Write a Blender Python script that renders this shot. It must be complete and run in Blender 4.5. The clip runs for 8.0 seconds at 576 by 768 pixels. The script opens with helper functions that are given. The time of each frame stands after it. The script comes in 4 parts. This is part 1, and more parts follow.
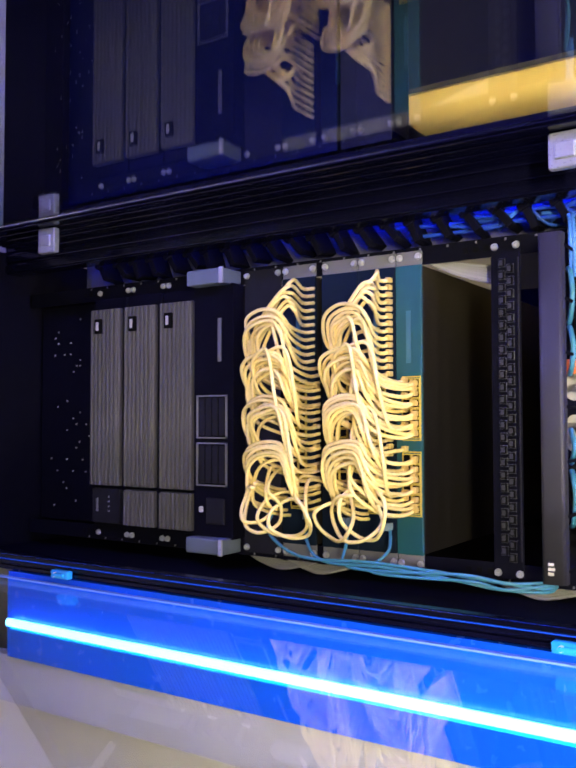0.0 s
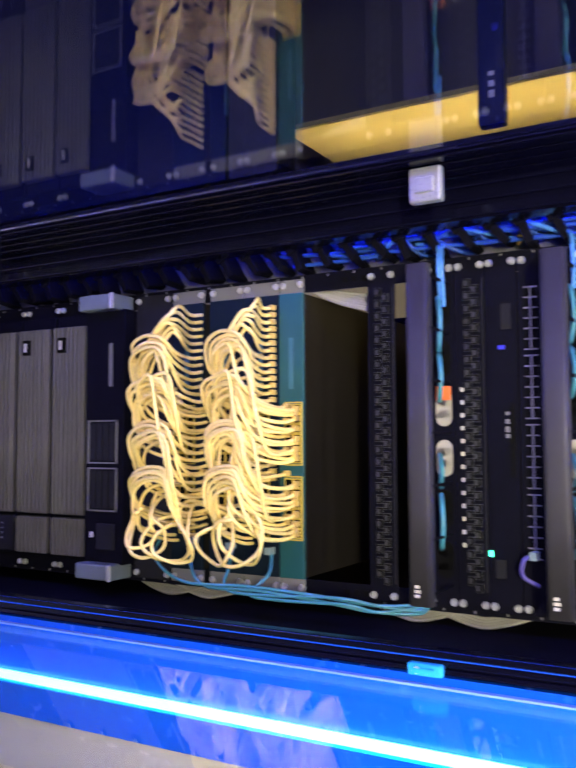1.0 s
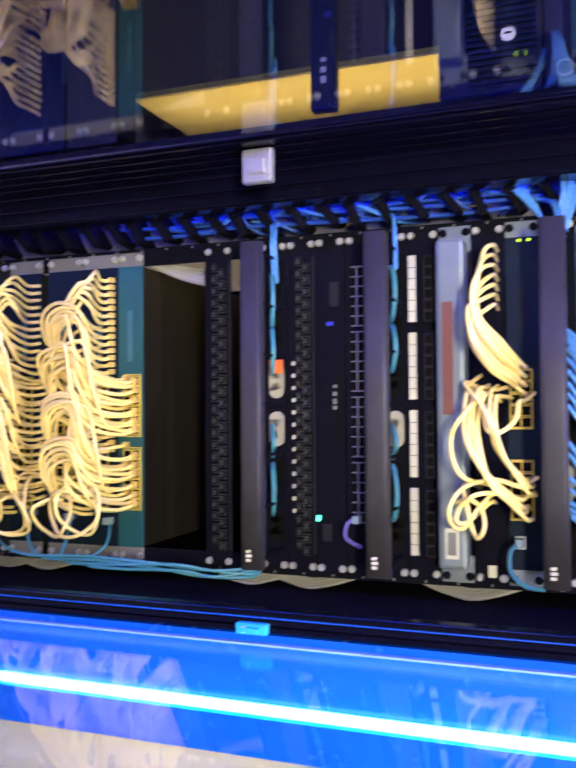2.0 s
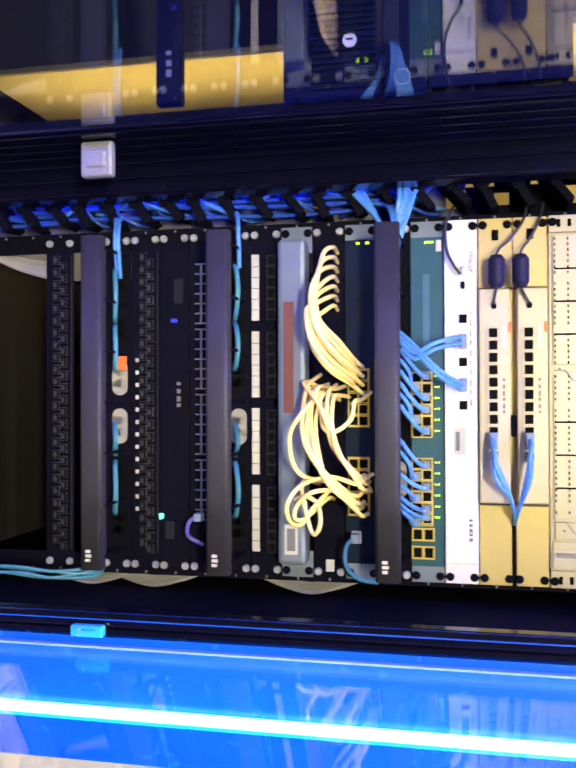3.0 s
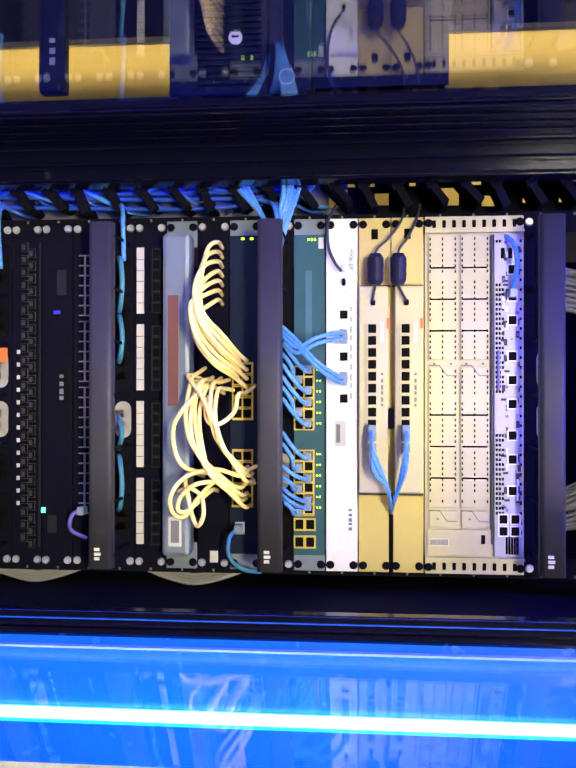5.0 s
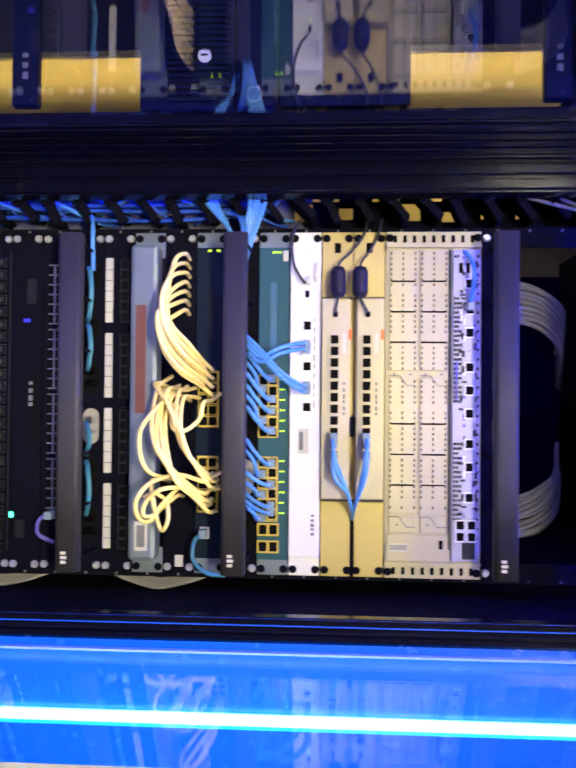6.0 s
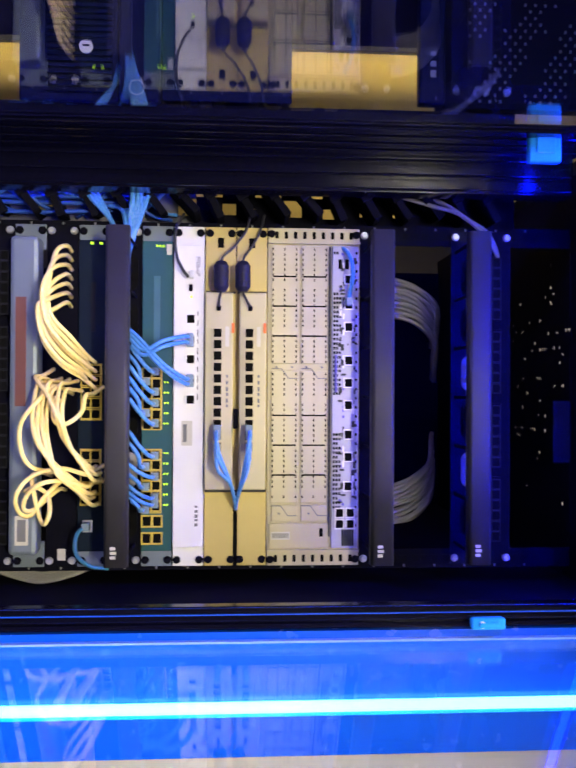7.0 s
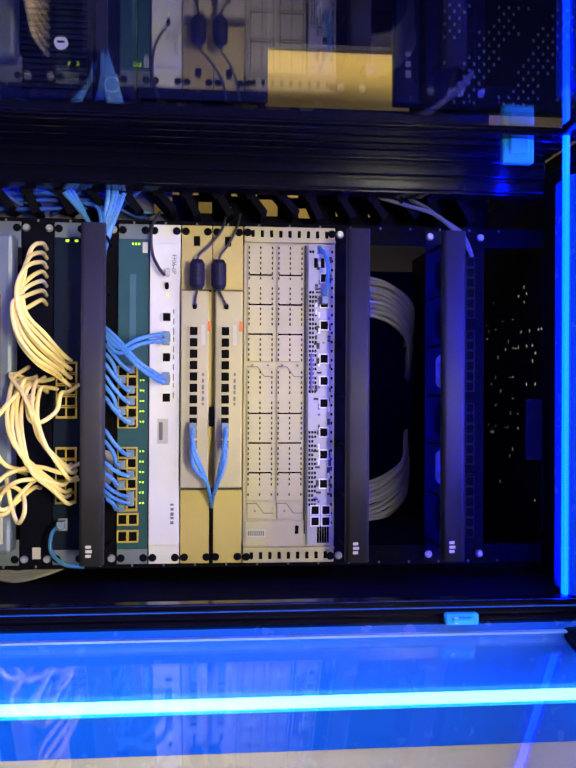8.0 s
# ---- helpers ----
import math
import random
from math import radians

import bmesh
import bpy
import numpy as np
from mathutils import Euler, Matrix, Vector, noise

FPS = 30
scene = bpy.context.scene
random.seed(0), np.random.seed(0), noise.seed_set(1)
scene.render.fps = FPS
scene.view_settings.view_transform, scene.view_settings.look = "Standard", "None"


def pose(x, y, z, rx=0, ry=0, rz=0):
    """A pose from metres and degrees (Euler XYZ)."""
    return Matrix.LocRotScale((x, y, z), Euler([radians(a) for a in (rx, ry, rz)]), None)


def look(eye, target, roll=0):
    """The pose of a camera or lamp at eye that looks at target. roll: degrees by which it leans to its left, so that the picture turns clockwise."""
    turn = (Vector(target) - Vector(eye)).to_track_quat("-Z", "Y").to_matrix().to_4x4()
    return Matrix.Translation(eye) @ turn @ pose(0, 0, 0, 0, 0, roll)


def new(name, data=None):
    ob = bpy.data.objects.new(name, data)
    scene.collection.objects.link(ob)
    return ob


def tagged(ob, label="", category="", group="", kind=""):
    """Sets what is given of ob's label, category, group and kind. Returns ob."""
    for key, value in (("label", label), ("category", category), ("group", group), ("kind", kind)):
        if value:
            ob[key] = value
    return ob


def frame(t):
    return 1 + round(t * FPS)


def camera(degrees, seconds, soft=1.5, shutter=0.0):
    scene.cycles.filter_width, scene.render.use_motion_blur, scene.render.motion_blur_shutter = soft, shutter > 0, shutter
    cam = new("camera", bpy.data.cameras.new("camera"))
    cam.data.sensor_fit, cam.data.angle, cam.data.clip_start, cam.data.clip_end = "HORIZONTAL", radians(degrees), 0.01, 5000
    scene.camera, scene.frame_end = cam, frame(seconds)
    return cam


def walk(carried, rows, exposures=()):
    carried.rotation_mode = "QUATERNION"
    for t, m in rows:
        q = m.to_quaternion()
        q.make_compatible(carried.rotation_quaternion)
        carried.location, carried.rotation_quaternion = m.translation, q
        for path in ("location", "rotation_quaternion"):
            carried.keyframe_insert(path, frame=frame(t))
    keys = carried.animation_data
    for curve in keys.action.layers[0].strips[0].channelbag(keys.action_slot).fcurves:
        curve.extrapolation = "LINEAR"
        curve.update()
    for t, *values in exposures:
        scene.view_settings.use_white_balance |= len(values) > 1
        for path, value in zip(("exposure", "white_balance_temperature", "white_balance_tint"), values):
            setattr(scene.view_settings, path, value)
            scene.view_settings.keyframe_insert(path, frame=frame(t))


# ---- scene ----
cam = camera(37.7, 8.0, 2.0, 0.5)
U = 0.04445          # one rack unit
BASE = 1.65          # height of the white appliance's lower edge
# The phone is held on its side: eye, target and roll stand in its own axes (up the rack, into the rack, to the left).
PATH = [
    (0, (-0.151, -1.174, -0.016), (-1.257, 0.49, 0.069), -0.1),
    (0.5, (-0.137, -1.156, -0.011), (-1.195, 0.537, 0.11), 0.1),
    (1, (-0.057, -1.136, -0.011), (-1.058, 0.59, 0.125), -0.2),
    (1.5, (-0.034, -1.151, -0.012), (-0.871, 0.664, 0.064), -0.3),
    (2, (-0.009, -1.154, -0.006), (-0.715, 0.716, 0.053), -0.4),
    (2.2, (-0.009, -1.165, -0.016), (-0.615, 0.739, 0.06), -0.4),
    (3.3, (0.04, -1.141, 0.016), (-0.333, 0.824, 0.032), -0.1),
    (3.5, (0.039, -1.146, 0.012), (-0.294, 0.825, 0.036), -0.0),
    (4, (0.046, -1.146, 0.007), (-0.199, 0.838, 0.025), 0.3),
    (4.5, (0.048, -1.154, 0.009), (-0.125, 0.839, 0.037), -0.0),
    (4.7, (0.048, -1.155, 0.01), (-0.126, 0.837, 0.018), 0.0),
    (5.8, (0.066, -1.183, 0.006), (-0.099, 0.81, 0.036), 0.3),
    (6, (0.071, -1.189, 0.007), (-0.052, 0.807, 0.041), 0.5),
    (6.5, (0.077, -1.201, 0.008), (0.081, 0.799, 0.034), 0.3),
    (7, (0.085, -1.21, 0.007), (0.215, 0.786, 0.025), 0.3),
    (7.5, (0.085, -1.218, 0.008), (0.28, 0.772, 0.017), 0.5),
    (8, (0.084, -1.215, 0.008), (0.272, 0.776, 0.02), 0.3),
]
TURNED = pose(0, 0, BASE, 0, -90, 0)
walk(cam, [(t, TURNED @ look(eye, target, roll)) for t, eye, target, roll in PATH],
     exposures=[(0, 0.0), (1.5, 0.0), (4.5, -0.05), (6.0, -0.2), (7.0, -0.5), (8.0, -0.72)])

# ---- light ----
world = bpy.data.worlds.new("room_dark")
scene.world = world
world.use_nodes = True
world.node_tree.nodes["Background"].inputs[0].default_value = (0.02, 0.03, 0.08, 1)
world.node_tree.nodes["Background"].inputs[1].default_value = 0.3


def area(name, eye, target, sx, sy, watts, colour, spread=180):
    d = bpy.data.lights.new(name, "AREA")
    d.shape, d.size, d.size_y, d.energy, d.color, d.spread = "RECTANGLE", sx, sy, watts, colour, radians(spread)
    ob = new(name, d)
    ob.matrix_world = look(eye, target)
    return ob


area("warm_ceiling_spot", (-0.05, -2.45, 2.50), (0.0, 0.0, 1.28), 0.7, 0.2, 6.4, (0.97, 0.89, 0.64), 44)
area("aisle_ceiling_lamp", (0.0, -0.90, 2.96), (0.0, -0.05, 1.2), 0.8, 0.12, 2.6, (1.0, 0.90, 0.70), 70)
# Unseen fill added to brighten the beige wall beside the cabinet.
area("side_wall_fill", (1.5, -1.3, 2.95), (1.0, -0.2, 0.9), 0.3, 0.3, 14, (1.0, 0.9, 0.78), 110)
# Unseen warm fills added to brighten the passage wall behind the racks.
area("passage_strip_fill", (-0.36, 0.80, 1.45), (-0.80, 0.82, 1.45), 0.06, 1.8, 2.6, (1.0, 0.80, 0.40), 60)
area("passage_top_fill", (-0.42, 2.1, 2.85), (-0.8, 2.1, 1.4), 0.3, 0.3, 6.5, (1.0, 0.82, 0.48), 140)


# ---- materials ----
def mat(name, colour, rough=0.5, metal=0.0, vary=0.15, scale=40.0, bump=0.05, coat=0.0, vary_random=0.0, spec=0.5):
    m = bpy.data.materials.new(name)
    m.use_nodes = True
    nt = m.node_tree
    p = nt.nodes["Principled BSDF"]
    p.inputs["Metallic"].default_value = metal
    p.inputs["Coat Weight"].default_value = coat
    p.inputs["Specular IOR Level"].default_value = spec
    co = nt.nodes.new("ShaderNodeTexCoord")
    n1, n2 = nt.nodes.new("ShaderNodeTexNoise"), nt.nodes.new("ShaderNodeTexNoise")
    n1.inputs["Scale"].default_value, n1.inputs["Detail"].default_value = scale, 4
    n2.inputs["Scale"].default_value, n2.inputs["Detail"].default_value = scale * 9, 3
    nt.links.new(co.outputs["Object"], n1.inputs["Vector"])
    nt.links.new(co.outputs["Object"], n2.inputs["Vector"])
    mix = nt.nodes.new("ShaderNodeMix")
    mix.data_type = "RGBA"
    dark = [c * (1 - vary) for c in colour]
    lite = [min(1, c * (1 + vary)) for c in colour]
    mix.inputs["A"].default_value, mix.inputs["B"].default_value = (*dark, 1), (*lite, 1)
    nt.links.new(n1.outputs["Fac"], mix.inputs["Factor"])
    last = mix.outputs["Result"]
    if vary_random:
        info, hsv, rng = nt.nodes.new("ShaderNodeObjectInfo"), nt.nodes.new("ShaderNodeHueSaturation"), nt.nodes.new("ShaderNodeMapRange")
        rng.inputs["To Min"].default_value, rng.inputs["To Max"].default_value = 1 - vary_random, 1 + vary_random
        nt.links.new(info.outputs["Random"], rng.inputs["Value"])
        nt.links.new(rng.outputs["Result"], hsv.inputs["Value"])
        nt.links.new(last, hsv.inputs["Color"])
        last = hsv.outputs["Color"]
    nt.links.new(last, p.inputs["Base Color"])
    r = nt.nodes.new("ShaderNodeMapRange")
    r.inputs["To Min"].default_value, r.inputs["To Max"].default_value = max(0.02, rough - 0.08), min(1, rough + 0.08)
    nt.links.new(n2.outputs["Fac"], r.inputs["Value"])
    nt.links.new(r.outputs["Result"], p.inputs["Roughness"])
    if bump:
        b = nt.nodes.new("ShaderNodeBump")
        b.inputs["Strength"].default_value, b.inputs["Distance"].default_value = bump, 0.001
        nt.links.new(n2.outputs["Fac"], b.inputs["Height"])
        nt.links.new(b.outputs["Normal"], p.inputs["Normal"])
    return m


def glow(name, colour, strength):
    m = bpy.data.materials.new(name)
    m.use_nodes = True
    p = m.node_tree.nodes["Principled BSDF"]
    p.inputs["Base Color"].default_value = (*colour, 1)
    p.inputs["Emission Color"].default_value = (*colour, 1)
    p.inputs["Emission Strength"].default_value = strength
    return m


def glass(name, tint, ior):
    m = bpy.data.materials.new(name)
    m.use_nodes = True
    p = m.node_tree.nodes["Principled BSDF"]
    p.inputs["Base Color"].default_value = (*tint, 1)
    p.inputs["Roughness"].default_value = 0.0
    p.inputs["Transmission Weight"].default_value = 1.0
    p.inputs["IOR"].default_value = ior
    return m


# Blue tint in these two blacks stands in for blue light and reflections.
BLACK = mat("black_powder_coat", (0.004, 0.004, 0.009), 0.75, 0.0, 0.25, spec=0.05)
GLOSS = mat("black_anodised_profile", (0.003, 0.003, 0.012), 0.16, 0.0, 0.2, bump=0.0, spec=0.35)
CHARCOAL = mat("charcoal_plastic", (0.016, 0.016, 0.021), 0.65, 0.0, 0.2, spec=0.08)
COVER = mat("graphite_cover_plastic", (0.032, 0.030, 0.040), 0.52, 0.0, 0.12, spec=0.35)
# Near-black colour stands in for the shade inside ports, slots and holes.
HOLE = mat("port_cavity", (0.004, 0.004, 0.004), 0.7, spec=0.05)
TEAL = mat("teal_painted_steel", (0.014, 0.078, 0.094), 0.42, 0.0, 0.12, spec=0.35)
TEALDARK = mat("dark_teal_steel", (0.005, 0.011, 0.023), 0.6, 0.0, 0.12, spec=0.1)
DARKSTEEL = mat("dark_grey_steel", (0.017, 0.015, 0.012), 0.5, 0.1, 0.15, spec=0.2)
WHITE = mat("white_painted_steel", (0.78, 0.77, 0.74), 0.38, 0.0, 0.05)
GOLD = mat("pale_gold_chromate_steel", (0.52, 0.41, 0.14), 0.42, 0.25, 0.12, 25)
BEIGESTEEL = mat("cream_zinc_steel", (0.50, 0.445, 0.27), 0.4, 0.15, 0.1, 30)
PALE = mat("pale_grey_steel", (0.38, 0.37, 0.45), 0.4, 0.15, 0.12)
STEEL = mat("bare_steel", (0.66, 0.66, 0.68), 0.3, 0.6, 0.2)
BLUEGREY = mat("blue_grey_brushed_panel", (0.17, 0.205, 0.24), 0.45, 0.3, 0.25, 14)
BROWN = mat("brown_reflection_paint", (0.15, 0.055, 0.042), 0.4, 0.0, 0.15)
LABEL = mat("white_label", (0.56, 0.54, 0.44), 0.55, 0.0, 0.05)
INK = mat("dark_print_and_gaps", (0.03, 0.03, 0.035), 0.6)
GREYPRINT = mat("grey_print", (0.16, 0.16, 0.16), 0.6)
HOLELIGHT = mat("painted_hole_light", (0.085, 0.085, 0.09), 0.5)
PORTGOLD = mat("yellow_port_outline", (0.55, 0.4, 0.06), 0.5)
ORANGE = mat("orange_tab", (0.75, 0.16, 0.03), 0.45)
YELLOW = mat("yellow_cable_sheath", (0.95, 0.74, 0.28), 0.26, 0.0, 0.06, 30, 0.0, coat=0.3, vary_random=0.12)
BLUE = mat("blue_cable_sheath", (0.08, 0.26, 0.66), 0.28, 0.0, 0.08, 30, 0.0, vary_random=0.15)
AQUA = mat("aqua_cable_sheath", (0.05, 0.21, 0.31), 0.4, 0.0, 0.08, 30, 0.0, vary_random=0.1)
GREYCABLE = mat("grey_cable_sheath", (0.27, 0.26, 0.24), 0.45, 0.0, 0.1, 30, 0.0, vary_random=0.15)
DEEPBLUE = mat("deep_blue_cable_sheath", (0.02, 0.07, 0.36), 0.4, 0.0, 0.1, 30, 0.0)
WARMPANEL = glow("warm_backlight", (1.0, 0.86, 0.62), 2.2)
INDIGO = mat("violet_cable_sheath", (0.12, 0.10, 0.42), 0.4, 0.0, 0.1, 30, 0.0)
BLACKCABLE = mat("black_cable_sheath", (0.03, 0.03, 0.04), 0.4, 0.0, 0.1, 30, 0.0)
FERRITE = mat("dark_ferrite_plastic", (0.010, 0.009, 0.030), 0.5, spec=0.2)
PLUG = mat("clear_plug", (0.20, 0.27, 0.34), 0.2)
RIBBED = mat("olive_grey_bezel", (0.135, 0.13, 0.11), 0.4, 0.3, 0.25, 20)
CREAM = mat("cream_slot_light", (0.34, 0.32, 0.25), 0.5)
AMBERWALL = mat("yellow_board", (0.7, 0.54, 0.17), 0.55, 0.0, 0.1, 6)
BEIGE = mat("beige_wall_paint", (0.78, 0.72, 0.58), 0.7, 0.0, 0.06, 5)
SHADESTRIP = mat("grey_shadow_paint", (0.55, 0.51, 0.47), 0.7, 0.0, 0.06, 5)
FLOORMAT = mat("pale_floor_vinyl", (0.55, 0.52, 0.47), 0.5, 0.0, 0.08, 6)
ROOM = mat("near_black_room", (0.035, 0.035, 0.05), 0.8, 0.0, 0.05, 4)
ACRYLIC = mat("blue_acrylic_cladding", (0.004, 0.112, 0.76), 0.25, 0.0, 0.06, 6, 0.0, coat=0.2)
# Navy here stands in for blue light falling on dark fronts.
BLUEPOLY = mat("navy_blue_lit_plastic", (0.002, 0.004, 0.020), 0.4, 0.0, 0.1, spec=0.08)
LEDTUBE = glow("led_tube", (0.10, 0.42, 1.0), 12.5)
HALOCYAN = glow("cyan_halo", (0.0, 0.40, 0.80), 1.0)
TUBEGLINT = glow("blue_tube_glint", (0.008, 0.09, 0.9), 0.5)
LEDTOP = glow("led_profile", (0.0, 0.0028, 1.0), 250)
SIDEFILL = glow("violet_blue_fill", (0.20, 0.18, 1.0), 58)
LEDCROWN = glow("crown_tube", (0.12, 0.42, 1.0), 110)
EDGE = mat("polished_glass_edge", (0.22, 0.36, 0.8), 0.2, 0.0, 0.1, 20, 0.0)
DEEPFILL = glow("deep_blue_fill", (0.0, 0.010, 1.0), 40)
LEDGREEN = glow("green_indicator", (0.05, 1.0, 0.45), 8)
LEDLIME = glow("lime_indicator", (0.55, 1.0, 0.02), 1.6)
LEDVIOLET = glow("violet_indicator", (0.03, 0.03, 0.5), 0.3)
DOORGLASS = glass("door_glass", (0.93, 0.96, 1.0), 1.47)
COATGLASS = glass("coated_door_glass", (0.93, 0.96, 1.0), 1.72)
CHROME = mat("chromed_hinge", (0.42, 0.42, 0.40), 0.3, 0.55, 0.15)
# Cyan of the nearby light is put into this hinge colour.
HINGELIT = mat("hinge_in_blue_light", (0.03, 0.42, 0.95), 0.15, 0.0, 0.1, coat=0.5)


# ---- builders ----
def zu(u):
    return BASE + u * U


def box(bm, x0, x1, y0, y1, z0, z1, bevel=0.0):
    r = bmesh.ops.create_cube(bm, size=1, matrix=Matrix.LocRotScale(((x0 + x1) / 2, (y0 + y1) / 2, (z0 + z1) / 2), None,
                              (abs(x1 - x0), abs(y1 - y0), abs(z1 - z0))))
    if bevel:
        edges = list({e for v in r["verts"] for e in v.link_edges})
        bmesh.ops.bevel(bm, geom=edges, offset=bevel, segments=2, affect="EDGES", profile=0.5)
    return bm


def boxed(*a, **k):
    return box(bmesh.new(), *a, **k)


def drum(bm, x, y, z, r, depth, axis="y", seg=16, r2=None):
    turn = {"y": pose(0, 0, 0, 90, 0, 0), "x": pose(0, 0, 0, 0, 90, 0), "z": Matrix()}[axis]
    bmesh.ops.create_cone(bm, cap_ends=True, segments=seg, radius1=r, radius2=r if r2 is None else r2, depth=depth,
                          matrix=Matrix.Translation((x, y, z)) @ turn)
    return bm


def root_place(ob):
    while ob.parent:
        ob = ob.parent
    return ob.location.copy()


def thing(name, place, label, category, group="", kind=""):
    ob = new(name)
    ob.empty_display_size = 0.02
    ob.location = place
    return tagged(ob, label, category, group, kind)


def part(name, bm, material, parent=None, label="", smooth=False):
    me = bpy.data.meshes.new(name)
    bm.to_mesh(me)
    bm.free()
    me.materials.append(material)
    if smooth:
        for p in me.polygons:
            p.use_smooth = True
    ob = new(name, me)
    if parent:
        me.transform(Matrix.Translation(-root_place(parent)))
        ob.parent = parent
    return tagged(ob, label)


def shared(name, bm, material):
    me = bpy.data.meshes.new(name)
    bm.to_mesh(me)
    bm.free()
    me.materials.append(material)
    return me


def piece(name, mesh, parent, x, y, z):
    ob = new(name, mesh)
    ob.parent = parent
    ob.location = Vector((x, y, z)) - root_place(parent)
    return ob


def curve_points(pts, steps=7):
    p = [Vector(a) for a in pts]
    p = [p[0] * 2 - p[1]] + p + [p[-1] * 2 - p[-2]]
    out = []
    for i in range(1, len(p) - 2):
        a, b, c, d = p[i - 1:i + 3]
        for k in range(steps):
            t = k / steps
            out.append(0.5 * (2 * b + (c - a) * t + (2 * a - 5 * b + 4 * c - d) * t * t + (3 * b - a - 3 * c + d) * t ** 3))
    return out + [p[-2]]


def tube_mesh(name, strands, r, material, sides=7, steps=7):
    """One mesh out of one or more swept round strands."""
    verts, faces = [], []
    for pts in strands:
        line = curve_points(pts, steps)
        base = len(verts)
        side = Vector((0.3, 0.5, 0.8)).normalized()
        for i, c in enumerate(line):
            way = (line[min(i + 1, len(line) - 1)] - line[max(i - 1, 0)]).normalized()
            side = (side - way * side.dot(way)).normalized()
            up = way.cross(side)
            for k in range(sides):
                a = 2 * math.pi * k / sides
                verts.append(c + r * (math.cos(a) * side + math.sin(a) * up))
        for i in range(len(line) - 1):
            for k in range(sides):
                a, b = base + i * sides + k, base + i * sides + (k + 1) % sides
                faces.append((a, b, b + sides, a + sides))
        faces.append(tuple(base + k for k in reversed(range(sides))))
        faces.append(tuple(base + (len(line) - 1) * sides + k for k in range(sides)))
    me = bpy.data.meshes.new(name)
    me.from_pydata(verts, [], faces)
    for p in me.polygons:
        p.use_smooth = len(p.vertices) == 4
    me.materials.append(material)
    return me


PLUG_MESH = shared("plug", box(bmesh.new(), -0.0055, 0.0055, -0.016, 0.002, -0.005, 0.005, 0.001), PLUG)


PLUG_OCHRE = shared("plug", box(bmesh.new(), -0.0040, 0.0040, -0.010, 0.002, -0.0038, 0.0038, 0.0012), mat("ochre_plug_boot", (0.62, 0.43, 0.13), 0.45))


def cable(name, pts, r, material, label, category="cable", group="", plugs=(0,)):
    """A cord as a thing of its own; its plugs are parts."""
    start = Vector(pts[0])
    me = tube_mesh(name, [[Vector(p) - start for p in pts]], r, material)
    ob = new(name, me)
    ob.location = start
    tagged(ob, label, category, group)
    for i in plugs:
        pl = new("plug", PLUG_OCHRE if material is YELLOW else PLUG_MESH)
        pl.parent = ob
        pl.location = Vector(pts[i]) - start
    return ob


_screw = bmesh.new()
drum(_screw, 0, -0.002, 0, 0.0056, 0.0045, r2=0.0042, seg=12)
drum(_screw, 0, -0.0045, 0, 0.0022, 0.0012, seg=6)
SCREW = shared("screw", _screw, STEEL)
_screw = bmesh.new()
drum(_screw, 0, -0.002, 0, 0.0058, 0.005, r2=0.0045, seg=12)
drum(_screw, 0, -0.005, 0, 0.0022, 0.0015, seg=6)
DARKSCREW = shared("dark_screw", _screw, BLACK)


def screws(parent, u0, u1, y=-0.003, mesh=None, count=2):
    for s in (-1, 1):
        for z in ((zu(u0) + 0.0065, zu(u1) - 0.0065) if count == 2 else ((zu(u0) + zu(u1)) / 2,)):
            piece("screw", mesh or SCREW, parent, s * 0.2326, y, z)


def port_frame(name, w, h, rim_mat, rim=0.0016, key=True):
    """A socket: a thin rim with a dark cavity and its latch notch."""
    bm = bmesh.new()
    for a in ((-w / 2 - rim, w / 2 + rim, h / 2, h / 2 + rim), (-w / 2 - rim, w / 2 + rim, -h / 2 - rim, -h / 2),
              (-w / 2 - rim, -w / 2, -h / 2, h / 2), (w / 2, w / 2 + rim, -h / 2, h / 2)):
        box(bm, a[0], a[1], -0.002, 0.001, a[2], a[3])
    n = len(bm.faces)
    box(bm, -w / 2, w / 2, -0.0008, 0.001, -h / 2, h / 2)
    if key:
        box(bm, -w / 4, w / 4, -0.0018, 0.001, h / 2 - 0.001, h / 2 + rim * 0.7)
    bm.faces.ensure_lookup_table()
    for f in bm.faces[n:]:
        f.material_index = 1
    me = shared(name, bm, rim_mat)
    me.materials.append(HOLE)
    return me


PORT_BLACK = port_frame("port_black", 0.0115, 0.0105, CHARCOAL)
PORT_GOLD = port_frame("port_gold", 0.0115, 0.0115, PORTGOLD)
PORT_WHITE = port_frame("port_white", 0.0115, 0.0105, WHITE)
PORT_CREAM = port_frame("port_cream", 0.0118, 0.0108, BEIGESTEEL, 0.0012)
TILE = mat("dark_socket_plastic", (0.030, 0.030, 0.034), 0.45, 0.0, 0.2, spec=0.3)
RUNG = mat("pale_port_edge", (0.20, 0.19, 0.21), 0.5)

# ---- the room ----
def slab(name, a, material, label="", kind="structure"):
    ob = part(name, boxed(*a), material)
    return tagged(ob, label, kind=kind)


